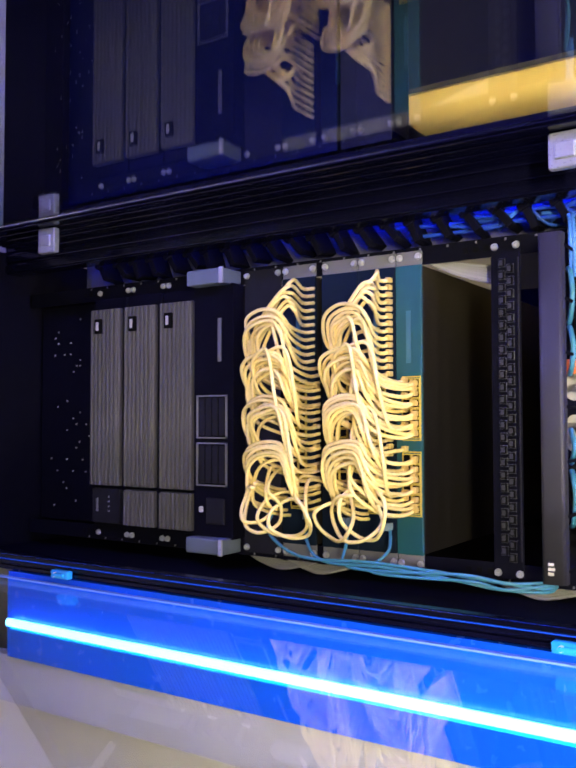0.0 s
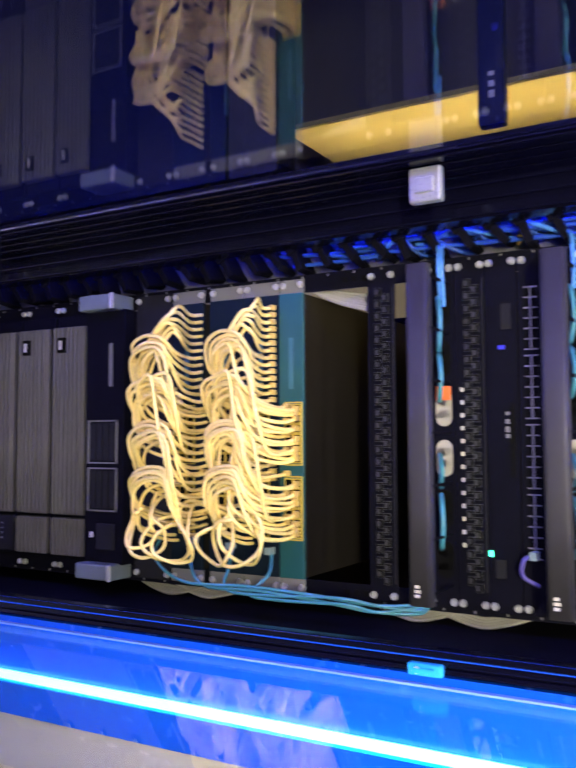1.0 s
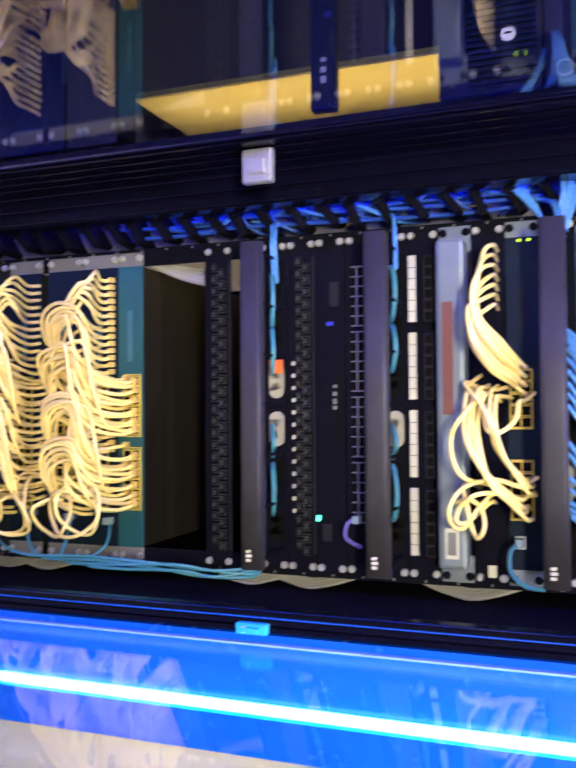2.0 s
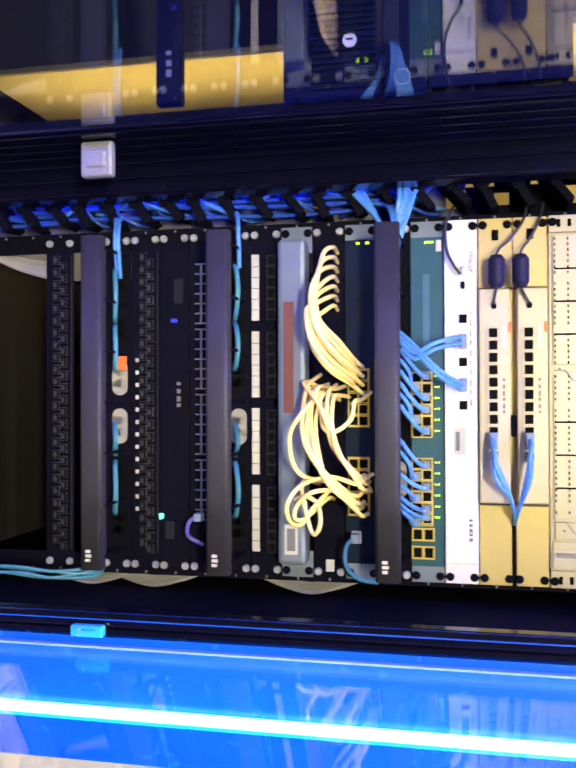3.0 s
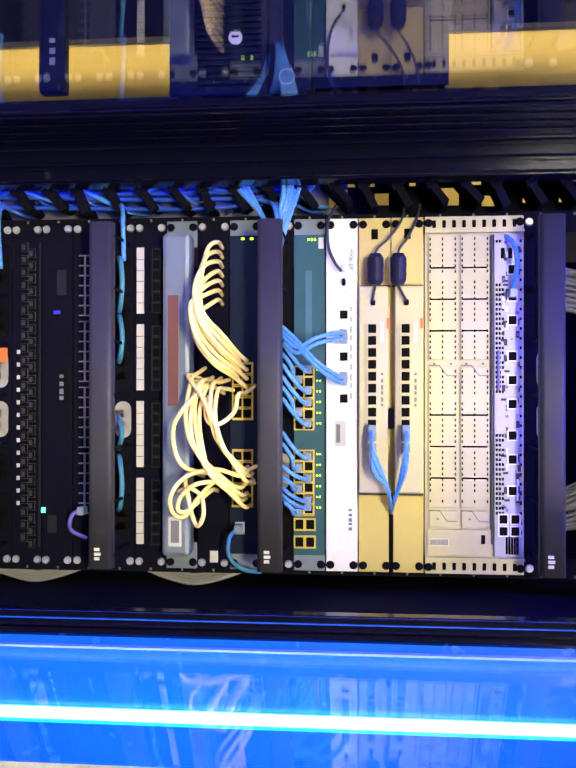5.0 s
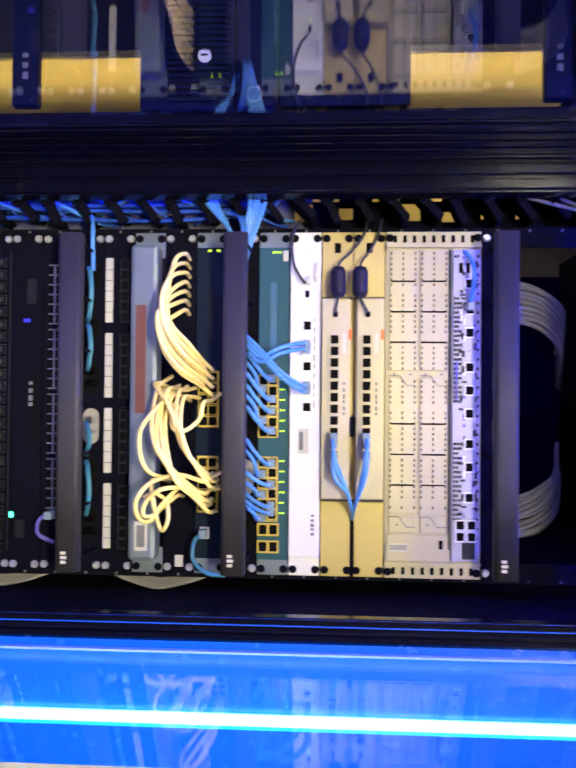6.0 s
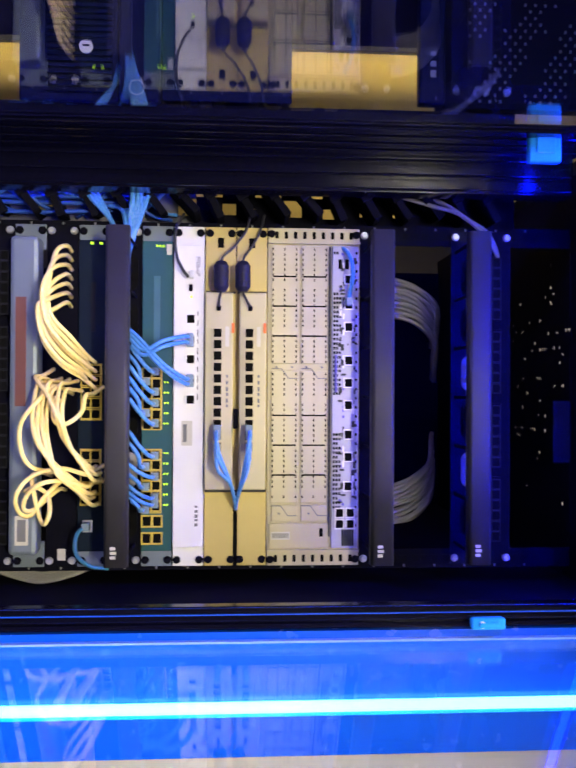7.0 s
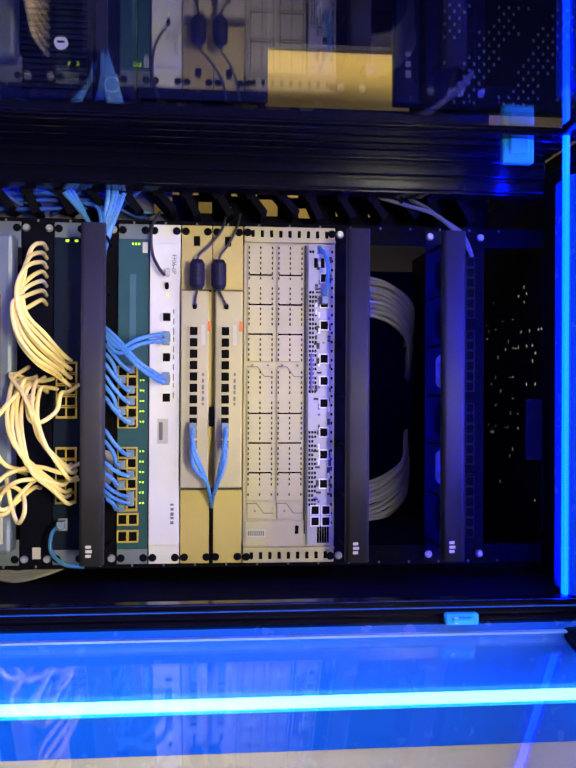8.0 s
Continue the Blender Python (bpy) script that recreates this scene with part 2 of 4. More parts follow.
slab("floor", (-4, 4, -4, 3, -0.1, 0.0), FLOORMAT, "pale vinyl floor of the dim equipment room")
# Room walls and ceiling are coloured near-black to keep bounced light low.
slab("ceiling", (-4, 4, -4, 3, 3.0, 3.1), ROOM, "dark ceiling of the equipment room")
slab("wall_back", (-4, 4, 3.0, 3.1, 0, 3.0), ROOM, "dim rear wall of the equipment room")
slab("wall_front", (-4, 4, -4.1, -4.0, 0, 3.0), ROOM, "unseen near-black wall facing the racks")
slab("wall_left", (-4.1, -4, -4, 3, 0, 3.0), ROOM, "unseen near-black side wall of the equipment room")
slab("wall_right", (4, 4.1, -4, 3, 0, 3.0), ROOM, "unseen near-black side wall of the equipment room")
slab("wall_niche", (0.515, 1.6, -0.16, -0.04, 0, 3.0), BEIGE, "beige painted wall beside the lit cabinet")

# Glowing panel added where the camera looks through the roof holes.
lamp = thing("hole_backlight", (0, 2.1, 2.99), "warm glowing panel added so the roof holes show light", "ceiling light")
part("frame", boxed(-0.52, 0.52, 1.48, 2.82, 2.975, 3.0), WHITE, lamp)
part("diffuser", boxed(-0.5, 0.5, 1.5, 2.8, 2.968, 2.9745), WARMPANEL, lamp)

# ---- the cabinet ----
CAB_TOP, CAB_LOW = zu(11.9), zu(-33.6)
cab = thing("rack_cabinet", (0, 0.3, 0.0), "black rack cabinet with ribbed aluminium front posts and blue edge light", "cabinet")


def ribbed_post(name, x0, x1, y0, y1, z0, z1, ribs, side=False, parent=None):
    """A profile with rounded ribs along its front, or along the side that faces the rack."""
    post = part(name, boxed(x0, x1, y0, y1, z0, z1), GLOSS, parent or cab)
    lo, hi = (y0, y1) if side else (x0, x1)
    w = (hi - lo) / ribs
    inner = x1 if x1 < 0 else x0
    for i in range(ribs):
        c = lo + (i + 0.5) * w
        if side:
            r = boxed(min(inner, inner - 0.004 * inner / abs(inner)), max(inner, inner - 0.004 * inner / abs(inner)), c - w * 0.38, c + w * 0.38, z0, z1, bevel=0.0018)
        else:
            r = boxed(c - w * 0.38, c + w * 0.38, y0 - 0.005, y0, z0, z1, bevel=0.0022)
        part("rib", r, GLOSS, post)


ribbed_post("left_post", -0.345, -0.284, -0.055, -0.02, 0.06, CAB_TOP + 0.03, 3)
ribbed_post("right_post", 0.2525, 0.2805, -0.188, -0.172, 0.06, CAB_TOP + 0.03, 3)
# Glowing strips stand in for the tube's reflection in the post ribs.
for x in (0.2545, 0.2625):
    part("tube_glint", boxed(x - 0.0006, x + 0.0006, -0.1890, -0.1882, 0.06, CAB_TOP + 0.03), TUBEGLINT, cab, "thin glowing line for the tube's reflection")
# Beam takes the cladding's blue to show the light falling on it.
part("top_beam", boxed(-0.284, 0.252, -0.19, -0.13, CAB_TOP + 0.012, CAB_TOP + 0.135, bevel=0.006), ACRYLIC, cab, "top beam coloured blue for the light on it")
part("base_plinth", boxed(-0.33, 0.30, -0.18, 0.85, 0.0, 0.06, bevel=0.004), BLACK, cab)
ROOF = CAB_TOP + 0.06
for a in ((-0.33, 0.30, -0.13, 0.02), (-0.33, 0.30, 0.344, 0.85), (-0.33, -0.216, 0.02, 0.344), (0.204, 0.30, 0.02, 0.344)):
    part("roof_plate", boxed(a[0], a[1], a[2], a[3], ROOF, ROOF + 0.02), BLACK, cab)
# punched sheet in the roof; solid except where light specks show to the camera
holes = random.Random(3)
quads, verts = [], []
for i in range(35):
    for j in range(27):
        clear = holes.random() < 0.11 * math.exp(-((i - 14) / 9) ** 2) + 0.015
        x, y, h = -0.216 + i * 0.012, 0.02 + j * 0.012, 0.0024 if clear else 0.0
        n = len(verts)
        verts += [(x, y, ROOF), (x + 0.012, y, ROOF), (x + 0.012, y + 0.012, ROOF), (x, y + 0.012, ROOF)]
        if clear:
            c, d = x + 0.006, y + 0.006
            verts += [(c - h, d - h, ROOF), (c + h, d - h, ROOF), (c + h, d + h, ROOF), (c - h, d + h, ROOF)]
            quads += [(n + k, n + (k + 1) % 4, n + 4 + (k + 1) % 4, n + 4 + k) for k in range(4)]
        else:
            quads.append((n, n + 1, n + 2, n + 3))
me = bpy.data.meshes.new("perforated_sheet")
me.from_pydata(verts, [], quads)
me.transform(Matrix.Translation(-cab.location))
me.materials.append(BLACK)
sheet = new("perforated_sheet", me)
sheet.parent = cab
weld, solid = sheet.modifiers.new("weld", "WELD"), sheet.modifiers.new("thick", "SOLIDIFY")
solid.thickness = 0.0015
part("side_panel", boxed(0.27, 0.2808, -0.171, 0.85, 0.06, CAB_TOP + 0.06), BLACK, cab)
part("rear_panel", boxed(-0.30, 0.30, 0.84, 0.86, 0.06, CAB_TOP + 0.06), BLACK, cab)
for s in (-1, 1):
    bm = boxed(s * 0.2195, s * 0.247, 0.0, 0.003, 0.07, CAB_TOP + 0.05)
    box(bm, s * 0.245, s * 0.248, 0.003, 0.035, 0.07, CAB_TOP + 0.05)
    rail = part("mounting_rail", bm, BLACK, cab)
    # printed unit marks down the rail
    tick = shared("unit_mark", boxed(-0.0018, 0.0018, -0.0006, 0.0, -0.0014, 0.0014), GREYPRINT)
    for k in range(-32, 12):
        piece("unit_mark", tick, rail, s * 0.2436, -0.0002, zu(k + 0.5))
    hole = shared("square_hole", boxed(-0.0042, 0.0042, -0.0004, 0.001, -0.0042, 0.0042), HOLE)
    for k in list(range(-14, -12)) + list(range(7, 9)) + [10, 11, -23, -32]:
        for f in (0.143, 0.5, 0.857):
            piece("square_hole", hole, rail, s * 0.2326, -0.0004, zu(k + f))

# left gap: cable fingers in front of a duct plate with cut-outs
duct = thing("vertical_cable_duct", (-0.28, 0.03, 0.06), "black vertical cable duct with plastic fingers and cut-outs", "cable duct")
bm = bmesh.new()
# Lower run of the plate is coloured lighter to show blue light on it.
DUCTLIT = mat("lit_duct_plate", (0.10, 0.10, 0.12), 0.5)
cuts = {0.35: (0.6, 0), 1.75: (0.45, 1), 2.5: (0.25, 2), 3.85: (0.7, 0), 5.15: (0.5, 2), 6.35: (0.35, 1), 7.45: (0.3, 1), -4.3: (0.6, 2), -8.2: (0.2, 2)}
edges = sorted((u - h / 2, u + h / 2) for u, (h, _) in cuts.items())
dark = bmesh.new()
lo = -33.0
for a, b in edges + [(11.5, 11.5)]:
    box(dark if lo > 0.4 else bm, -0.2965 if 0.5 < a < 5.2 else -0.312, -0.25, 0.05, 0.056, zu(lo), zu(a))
    lo = b
for u, (h, kind) in cuts.items():
    w0, w1 = ((-0.294, -0.268), (-0.288, -0.27), (-0.282, -0.266))[kind]
    for x0, x1 in ((-0.312, w0), (w1, -0.25)):
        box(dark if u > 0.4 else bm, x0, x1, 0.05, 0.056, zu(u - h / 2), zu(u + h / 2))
part("back_plate", bm, DUCTLIT, duct)
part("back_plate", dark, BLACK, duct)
finger = bmesh.new()
box(finger, -0.012, 0.046, -0.004, 0.045, -0.0055, 0.0055, 0.001)
box(finger, 0.006, 0.016, -0.009, 0.0, -0.0085, 0.0085, 0.001)
FINGER = shared("finger", finger, BLACK)
for k in range(-31, 11):
    f = piece("finger", FINGER, duct, -0.296, -0.004, zu(k + 0.05))
    f.rotation_euler = (0, radians(-32 + ((k * 37) % 21) - 10), radians(((k * 23) % 17) - 8))

# yellow side wall of the passage behind the racks, in warm light
# A dark sheet is added for the unlit space beside that wall.
slab("dark_infill_sheet", (-3.0, -0.805, 0.705, 0.735, 0, 3.0), ROOM, "dark sheet standing in for the unlit space behind the neighbouring rack")
slab("wall_passage", (-0.86, -0.80, 0.735, 2.98, zu(-25.7), 2.9), AMBERWALL, "yellow painted passage wall in warm light")

# ---- glazed doors standing open at right angles ----
def door(name, x, swing, label, glazing):
    """A framed pane hinged at the cabinet's front edge; swing: degrees past a right angle."""
    d = thing(name, (x, -0.19, 0.08), label, "door")
    pane = part("pane", boxed(x - 0.003, x + 0.003, -0.74, -0.182, 0.12, CAB_TOP), glazing, d, "clear glass pane")
    pane.visible_shadow = False
    part("outer_stile", boxed(x - 0.01, x + 0.01, -0.78, -0.74, 0.08, CAB_TOP + 0.04, bevel=0.004), GLOSS, d)
    part("top_rail", boxed(x - 0.01, x + 0.01, -0.74, -0.18, CAB_TOP, CAB_TOP + 0.04, bevel=0.004), GLOSS, d)
    part("bottom_rail", boxed(x - 0.01, x + 0.01, -0.74, -0.18, 0.08, 0.12, bevel=0.004), GLOSS, d)
    return d, swing


door_l, _ = door("glass_door", -0.342, 0, "black-framed glass cabinet door standing open", DOORGLASS)
ribbed_post("hinge_stile", -0.347, -0.337, -0.181, -0.060, 0.08, CAB_TOP + 0.03, 4, True, door_l)
door_r, swing = door("glass_door", 0.297, 16, "black-framed glass cabinet door standing open beside blue cladding", COATGLASS)
door_r.rotation_euler = (0, 0, radians(swing))


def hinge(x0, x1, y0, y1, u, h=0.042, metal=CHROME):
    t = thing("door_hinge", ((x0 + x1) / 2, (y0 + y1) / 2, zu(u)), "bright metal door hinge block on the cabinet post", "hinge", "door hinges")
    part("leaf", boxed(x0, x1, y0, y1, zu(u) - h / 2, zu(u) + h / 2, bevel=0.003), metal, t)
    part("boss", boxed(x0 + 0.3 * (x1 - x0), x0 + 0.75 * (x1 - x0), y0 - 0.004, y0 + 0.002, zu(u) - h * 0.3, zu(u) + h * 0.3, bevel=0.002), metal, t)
    bm = bmesh.new()
    drum(bm, (x0 + x1) / 2, y0 - 0.001, zu(u) - h * 0.2, 0.004, 0.004)
    part("pin", bm, STEEL, t)


# The top and right-hand hinges take the colour of blue light.
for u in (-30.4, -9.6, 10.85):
    hinge(-0.331 - (0.016 if u > 0 else 0), -0.286 - (0.016 if u > 0 else 0), -0.158, -0.144, u, metal=HINGELIT if u > 0 else CHROME)
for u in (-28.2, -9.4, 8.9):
    hinge(0.266, 0.2805, -0.206, -0.1935, u, metal=HINGELIT)

# ---- blue cladding with its light tube, and the lit top edge ----
clad = thing("lit_cladding", (0.37, -0.18, 0.0), "blue glossy cladding panel with a bright vertical light tube", "cladding")
part("panel", boxed(0.2815, 0.434, -0.195, -0.165, zu(-31.4), zu(13.4)), ACRYLIC, clad)
bm = bmesh.new()
drum(bm, 0.372, -0.203, (zu(-31.1) + zu(12.6)) / 2, 0.0068, zu(12.6) - zu(-31.1), "z", 12)
# The cyan halo under the tube is put in as a glowing strip.
part("halo_strip", boxed(0.3795, 0.3845, -0.2, -0.1952, zu(-31.1), zu(12.6)), HALOCYAN, clad, "glowing strip for the tube's cyan halo")
part("light_tube", bm, LEDTUBE, clad, "glowing pale blue light tube", True)
# Grey of this strip stands in for a shadow beside the beige wall.
part("edge_strip", boxed(0.434, 0.515, -0.19, -0.165, 0.0, zu(13.4)), SHADESTRIP, clad, "edge strip coloured grey for a shadow band")
# unseen glowing strips, added behind the posts to wash the rack's sides in blue
wash = thing("blue_fill_strip", (-0.297, -0.126, zu(-8)), "deep blue fill strip added out of view behind the cabinet post", "light", "hidden blue strips")
part("strip", boxed(-0.332, -0.322, -0.018, -0.014, zu(-32), zu(0.6)), DEEPFILL, wash)
wash = thing("blue_fill_strip", (0, -0.126, CAB_TOP), "deep blue fill strip added out of view behind the top beam", "light", "hidden blue strips")
part("strip", boxed(-0.25, 0.24, -0.129, -0.125, CAB_TOP + 0.044, CAB_TOP + 0.055), DEEPFILL, wash)
wash = thing("blue_fill_strip", (-0.37, -0.12, zu(-8)), "deep blue fill strip added out of view by the neighbouring rack", "light", "hidden blue strips")
part("strip", boxed(-0.364, -0.357, -0.066, -0.06, zu(-33), zu(12)), DEEPFILL, wash)
part("glass_edge", boxed(0.2900, 0.2925, -0.205, -0.196, 0.12, CAB_TOP), EDGE, clad, "pale polished edge trim")
# Unseen tube added beside the neighbouring cabinet to tint the cables violet-blue.
fill_tube = thing("light_tube", (-0.62, -0.62, 1.3), "unseen violet-blue fill tube added beside the neighbouring cabinet", "light")
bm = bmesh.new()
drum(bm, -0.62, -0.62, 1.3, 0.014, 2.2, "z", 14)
part("diffuser", bm, SIDEFILL, fill_tube, "glowing violet-blue fill surface", True)
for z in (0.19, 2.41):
    part("end_cap", boxed(-0.638, -0.602, -0.638, -0.602, z - 0.01, z + 0.01, bevel=0.004), BLACK, fill_tube)
part("stand", boxed(-0.636, -0.604, -0.636, -0.604, 0.0, 0.18, bevel=0.003), BLACK, fill_tube)
crown = thing("lit_crown_tube", (0, -0.2, CAB_TOP + 0.1), "bright pale blue light tube along the cabinet's crown", "light")
bm = bmesh.new()
drum(bm, 0.0, -0.203, CAB_TOP + 0.125, 0.0068, 0.8, "x", 12)
part("light_tube", bm, LEDCROWN, crown, "glowing pale blue light tube", True)
part("tube_clip", boxed(-0.01, 0.01, -0.2, -0.19, CAB_TOP + 0.108, CAB_TOP + 0.121), PALE, crown)
toplight = thing("top_light_profile", (0, -0.16, CAB_TOP), "blue light profile along the cabinet's top edge", "light")
part("diffuser", boxed(-0.40, 0.252, -0.182, -0.172, CAB_TOP + 0.005, CAB_TOP + 0.0118, bevel=0.002), LEDTOP, toplight, "glowing blue diffuser")


# ---- rack equipment ----
def front(t, u0, u1, material, y=-0.003, x=0.2413, name="face_plate"):
    return part(name, boxed(-x, x, y, 0.0, zu(u0) + 0.0006, zu(u1) - 0.0006, bevel=0.0008), material, t)


def chassis(t, u0, u1, material, depth=0.35, x=0.218):
    return part("chassis", boxed(-x, x, 0.0, depth, zu(u0) + 0.001, zu(u1) - 0.001), material, t)


def ears(t, u0, u1, material, mesh=None, y=-0.003, inner=0.219):
    for s in (-1, 1):
        part("ear", boxed(s * inner, s * 0.2413, y, -0.0002, zu(u0) + 0.0008, zu(u1) - 0.0008, bevel=0.0008), material, t)
    screws(t, u0, u1, y, mesh)


def bars_of_print(t, x0, x1, z, y, n, h=0.0016, material=None):
    """Unreadable print as plain bars along the face."""
    step = (x1 - x0) / n
    for i in range(n):
        w = step * (0.45 + 0.4 * ((i * 7) % 5) / 5)
        part("print", boxed(x0 + i * step, x0 + i * step + w, y - 0.0004, y + 0.0005, z - h / 2, z + h / 2), material or GREYPRINT, t)


OVAL = bmesh.new()
drum(OVAL, -0.014, 0, 0, 0.0115, 0.003, seg=20)
drum(OVAL, 0.014, 0, 0, 0.0115, 0.003, seg=20)
box(OVAL, -0.014, 0.014, -0.0015, 0.0015, -0.0115, 0.0115)
OVAL_DARK = shared("slot_dark", OVAL.copy(), HOLE)
# Cream inserts stand in for pale light seen through open slots.
OVAL_CREAM = shared("slot_cream", OVAL, CREAM)


def channel(x, y0, y1, z0, z1, wall=0.0025, r=0.006, steps=5):
    """A snap-on cover: a rounded channel section drawn out sideways."""
    arc = [math.pi / 2 * k / steps for k in range(steps + 1)]
    outer = [(y1, z0)] + [(y0 + r - r * math.sin(q), z0 + r - r * math.cos(q)) for q in arc]
    outer += [(y0 + r - r * math.cos(q), z1 - r + r * math.sin(q)) for q in arc] + [(y1, z1)]
    inner = [(y1, z1 - wall), (y0 + r, z1 - wall), (y0 + wall, z1 - r), (y0 + wall, z0 + r), (y0 + r, z0 + wall), (y1, z0 + wall)]
    bm = bmesh.new()
    rings = [[bm.verts.new((s * x, a, b)) for a, b in outer + inner] for s in (-1, 1)]
    n = len(rings[0])
    for i in range(n):
        f = bm.faces.new((rings[0][i], rings[0][(i + 1) % n], rings[1][(i + 1) % n], rings[1][i]))
        f.smooth = 1 <= i < len(outer) - 2
    bm.faces.new(rings[0]), bm.faces.new(rings[1][::-1])
    bmesh.ops.recalc_face_normals(bm, faces=bm.faces[:])
    return bm


def cable_manager(u, label, cream=(), base=BLACK, cover=COVER):
    """A slotted back plate, fingers and a snap-on channel cover."""
    t = thing("cable_manager", (0, -0.04, zu(u)), label, "cable manager", "cable managers")
    part("back_plate", boxed(-0.2413, 0.2413, -0.002, 0.0, zu(u) + 0.0005, zu(u + 1) - 0.0005), base, t)
    screws(t, u, u + 1)
    for i in range(6):
        x = -0.175 + i * 0.07
        piece("slot", OVAL_CREAM if i in cream else OVAL_DARK, t, x, -0.0022, zu(u + 0.62))
    for i in range(7):
        x = -0.21 + i * 0.07
        bm = boxed(x - 0.002, x + 0.002, -0.074, -0.002, zu(u + 0.13), zu(u + 0.17))
        box(bm, x - 0.002, x + 0.002, -0.074, -0.002, zu(u + 0.80), zu(u + 0.84))
        part("finger", bm, BLACK, t)
    c = part("cover", channel(0.2265, -0.086, -0.070, zu(u + 0.10), zu(u + 0.81)), cover, t)
    for k in range(3):
        part("logo_mark", boxed(0.199 + k * 0.006, 0.203 + k * 0.006, -0.0866, -0.0855, zu(u + 0.30), zu(u + 0.30 + 0.16 + 0.03 * (k % 2))), LABEL, c)
    return t


NUMBERS = {}


def lettering(text, size, material):
    """Raised lettering in the built-in font, standing upright on a front."""
    c = bpy.data.curves.new("lettering", "FONT")
    c.body, c.size, c.extrude, c.align_x = text, size, 0.0002, "CENTER"
    ob = new("lettering", c)
    me = bpy.data.meshes.new_from_object(ob)
    bpy.data.objects.remove(ob)
    me.transform(pose(0, 0, 0, 90, 0, 0))
    me.materials.clear()
    me.materials.append(material)
    return me


def number_mesh(n):
    if n not in NUMBERS:
        NUMBERS[n] = lettering(str(n), 0.0052, GREYPRINT)
    return NUMBERS[n]


def port_tile(name, w, h):
    """A small dark socket face with its opening."""
    bm = boxed(-w / 2, w / 2, -0.003, 0.001, -h / 2, h / 2, bevel=0.0006)
    n = len(bm.faces)
    box(bm, -w * 0.3, w * 0.3, -0.0034, 0.0, -h * 0.36, h * 0.12)
    bm.faces.ensure_lookup_table()
    for f in bm.faces[n:]:
        f.material_index = 1
    me = shared(name, bm, TILE)
    me.materials.append(HOLE)
    return me


def checker_panel(u, rows, label, marks=False):
    """A patch panel with two staggered rows of sockets along its whole width."""
    t = thing("patch_bay", (0, 0.0, zu(u)), label, "patch panel", "patch panels")
    front(t, u, u + 1, BLACK)
    screws(t, u, u + 1)
    for k, r in enumerate(rows):
        for i in range(24):
            piece("port", PORT_TILE, t, -0.208 + i * 0.0178 + 0.0089 * k, -0.0035, zu(u + r))
    part("face_lip", boxed(-0.215, 0.215, -0.005, -0.003, zu(u + 0.90), zu(u + 0.95)), CHARCOAL, t)
    if marks:
        mark = shared("port_mark", boxed(-0.0028, 0.0028, -0.0005, 0.0005, -0.0022, 0.0022), LABEL)
        for i in range(13):
            piece("port_mark", mark, t, -0.060 + i * 0.0178, -0.0034, zu(u + 0.22))
    return t


def ladder_panel(u, label):
    """A patch panel whose pale port edges form four ladders."""
    t = thing("patch_bay", (0, 0.0, zu(u)), label, "patch panel", "patch panels")
    front(t, u, u + 1, BLACK)
    screws(t, u, u + 1)
    rung = shared("rung", boxed(-0.0009, 0.0009, -0.001, 0.001, -0.0085, 0.0085), RUNG)
    socket = shared("port", boxed(-0.0056, 0.0056, -0.0006, 0.001, -0.0036, 0.0036), HOLE)
    for g in range(4):
        x0 = -0.196 + g * 0.0925
        part("divider", boxed(x0, x0 + 0.086, -0.0065, -0.003, zu(u + 0.37), zu(u + 0.42), bevel=0.0006), RUNG, t, "pale grey divider between port rows")
        for i in range(7):
            piece("rung", rung, t, x0 + 0.001 + i * 0.014, -0.0045, zu(u + 0.395))
        for i in range(6):
            for r in (0.27, 0.52):
                piece("port", socket, t, x0 + 0.008 + i * 0.014, -0.0036, zu(u + r))
    return t


def patch_panel(u, label, port, labels=False):
    t = thing("patch_bay", (0, 0.0, zu(u)), label, "patch panel", "patch panels")
    front(t, u, u + 1, BLACK)
    screws(t, u, u + 1)
    base = 0.55 if labels else 0.30
    for g in range(4):
        x0 = -0.203 + g * 0.107
        part("port_block", boxed(x0 - 0.003, x0 + 0.092, -0.009, -0.003, zu(u + base), zu(u + base + 0.34), bevel=0.0008), BLACK, t)
        for i in range(6):
            piece("port", port, t, x0 + 0.0075 + i * 0.0151, -0.0095, zu(u + base + 0.17))
        if labels:
            part("label_strip", boxed(x0 - 0.002, x0 + 0.090, -0.006, -0.0035, zu(u + 0.07), zu(u + 0.30)), LABEL, t, "white paper label strip")
            for i in range(1, 6):
                part("label_line", boxed(x0 + i * 0.0151 - 0.0006, x0 + i * 0.0151 + 0.0002, -0.0065, -0.006, zu(u + 0.07), zu(u + 0.30)), INK, t)
        for i in range(6):
            piece("number", number_mesh(g * 6 + i + 1), t, x0 + i * 0.0151 + 0.0075, -0.0033, zu(u + (0.13 if u == 10 else 0.84)))
    return t


PORT_TILE = port_tile("port_tile", 0.0125, 0.0105)

# rack units from the bottom up
def ribbed_server(u, split, label):
    t = thing("storage_server", (0, 0.1, zu(u)), label, "server", "ribbed storage servers")
    chassis(t, u, u + 2, BLACK, 0.45)
    ears(t, u, u + 2, BLACK)
    part("face_plate", boxed(-0.2185, 0.2185, -0.012, 0.0, zu(u) + 0.002, zu(u + 2) - 0.002, bevel=0.001), BLACK, t)
    x_end = 0.14
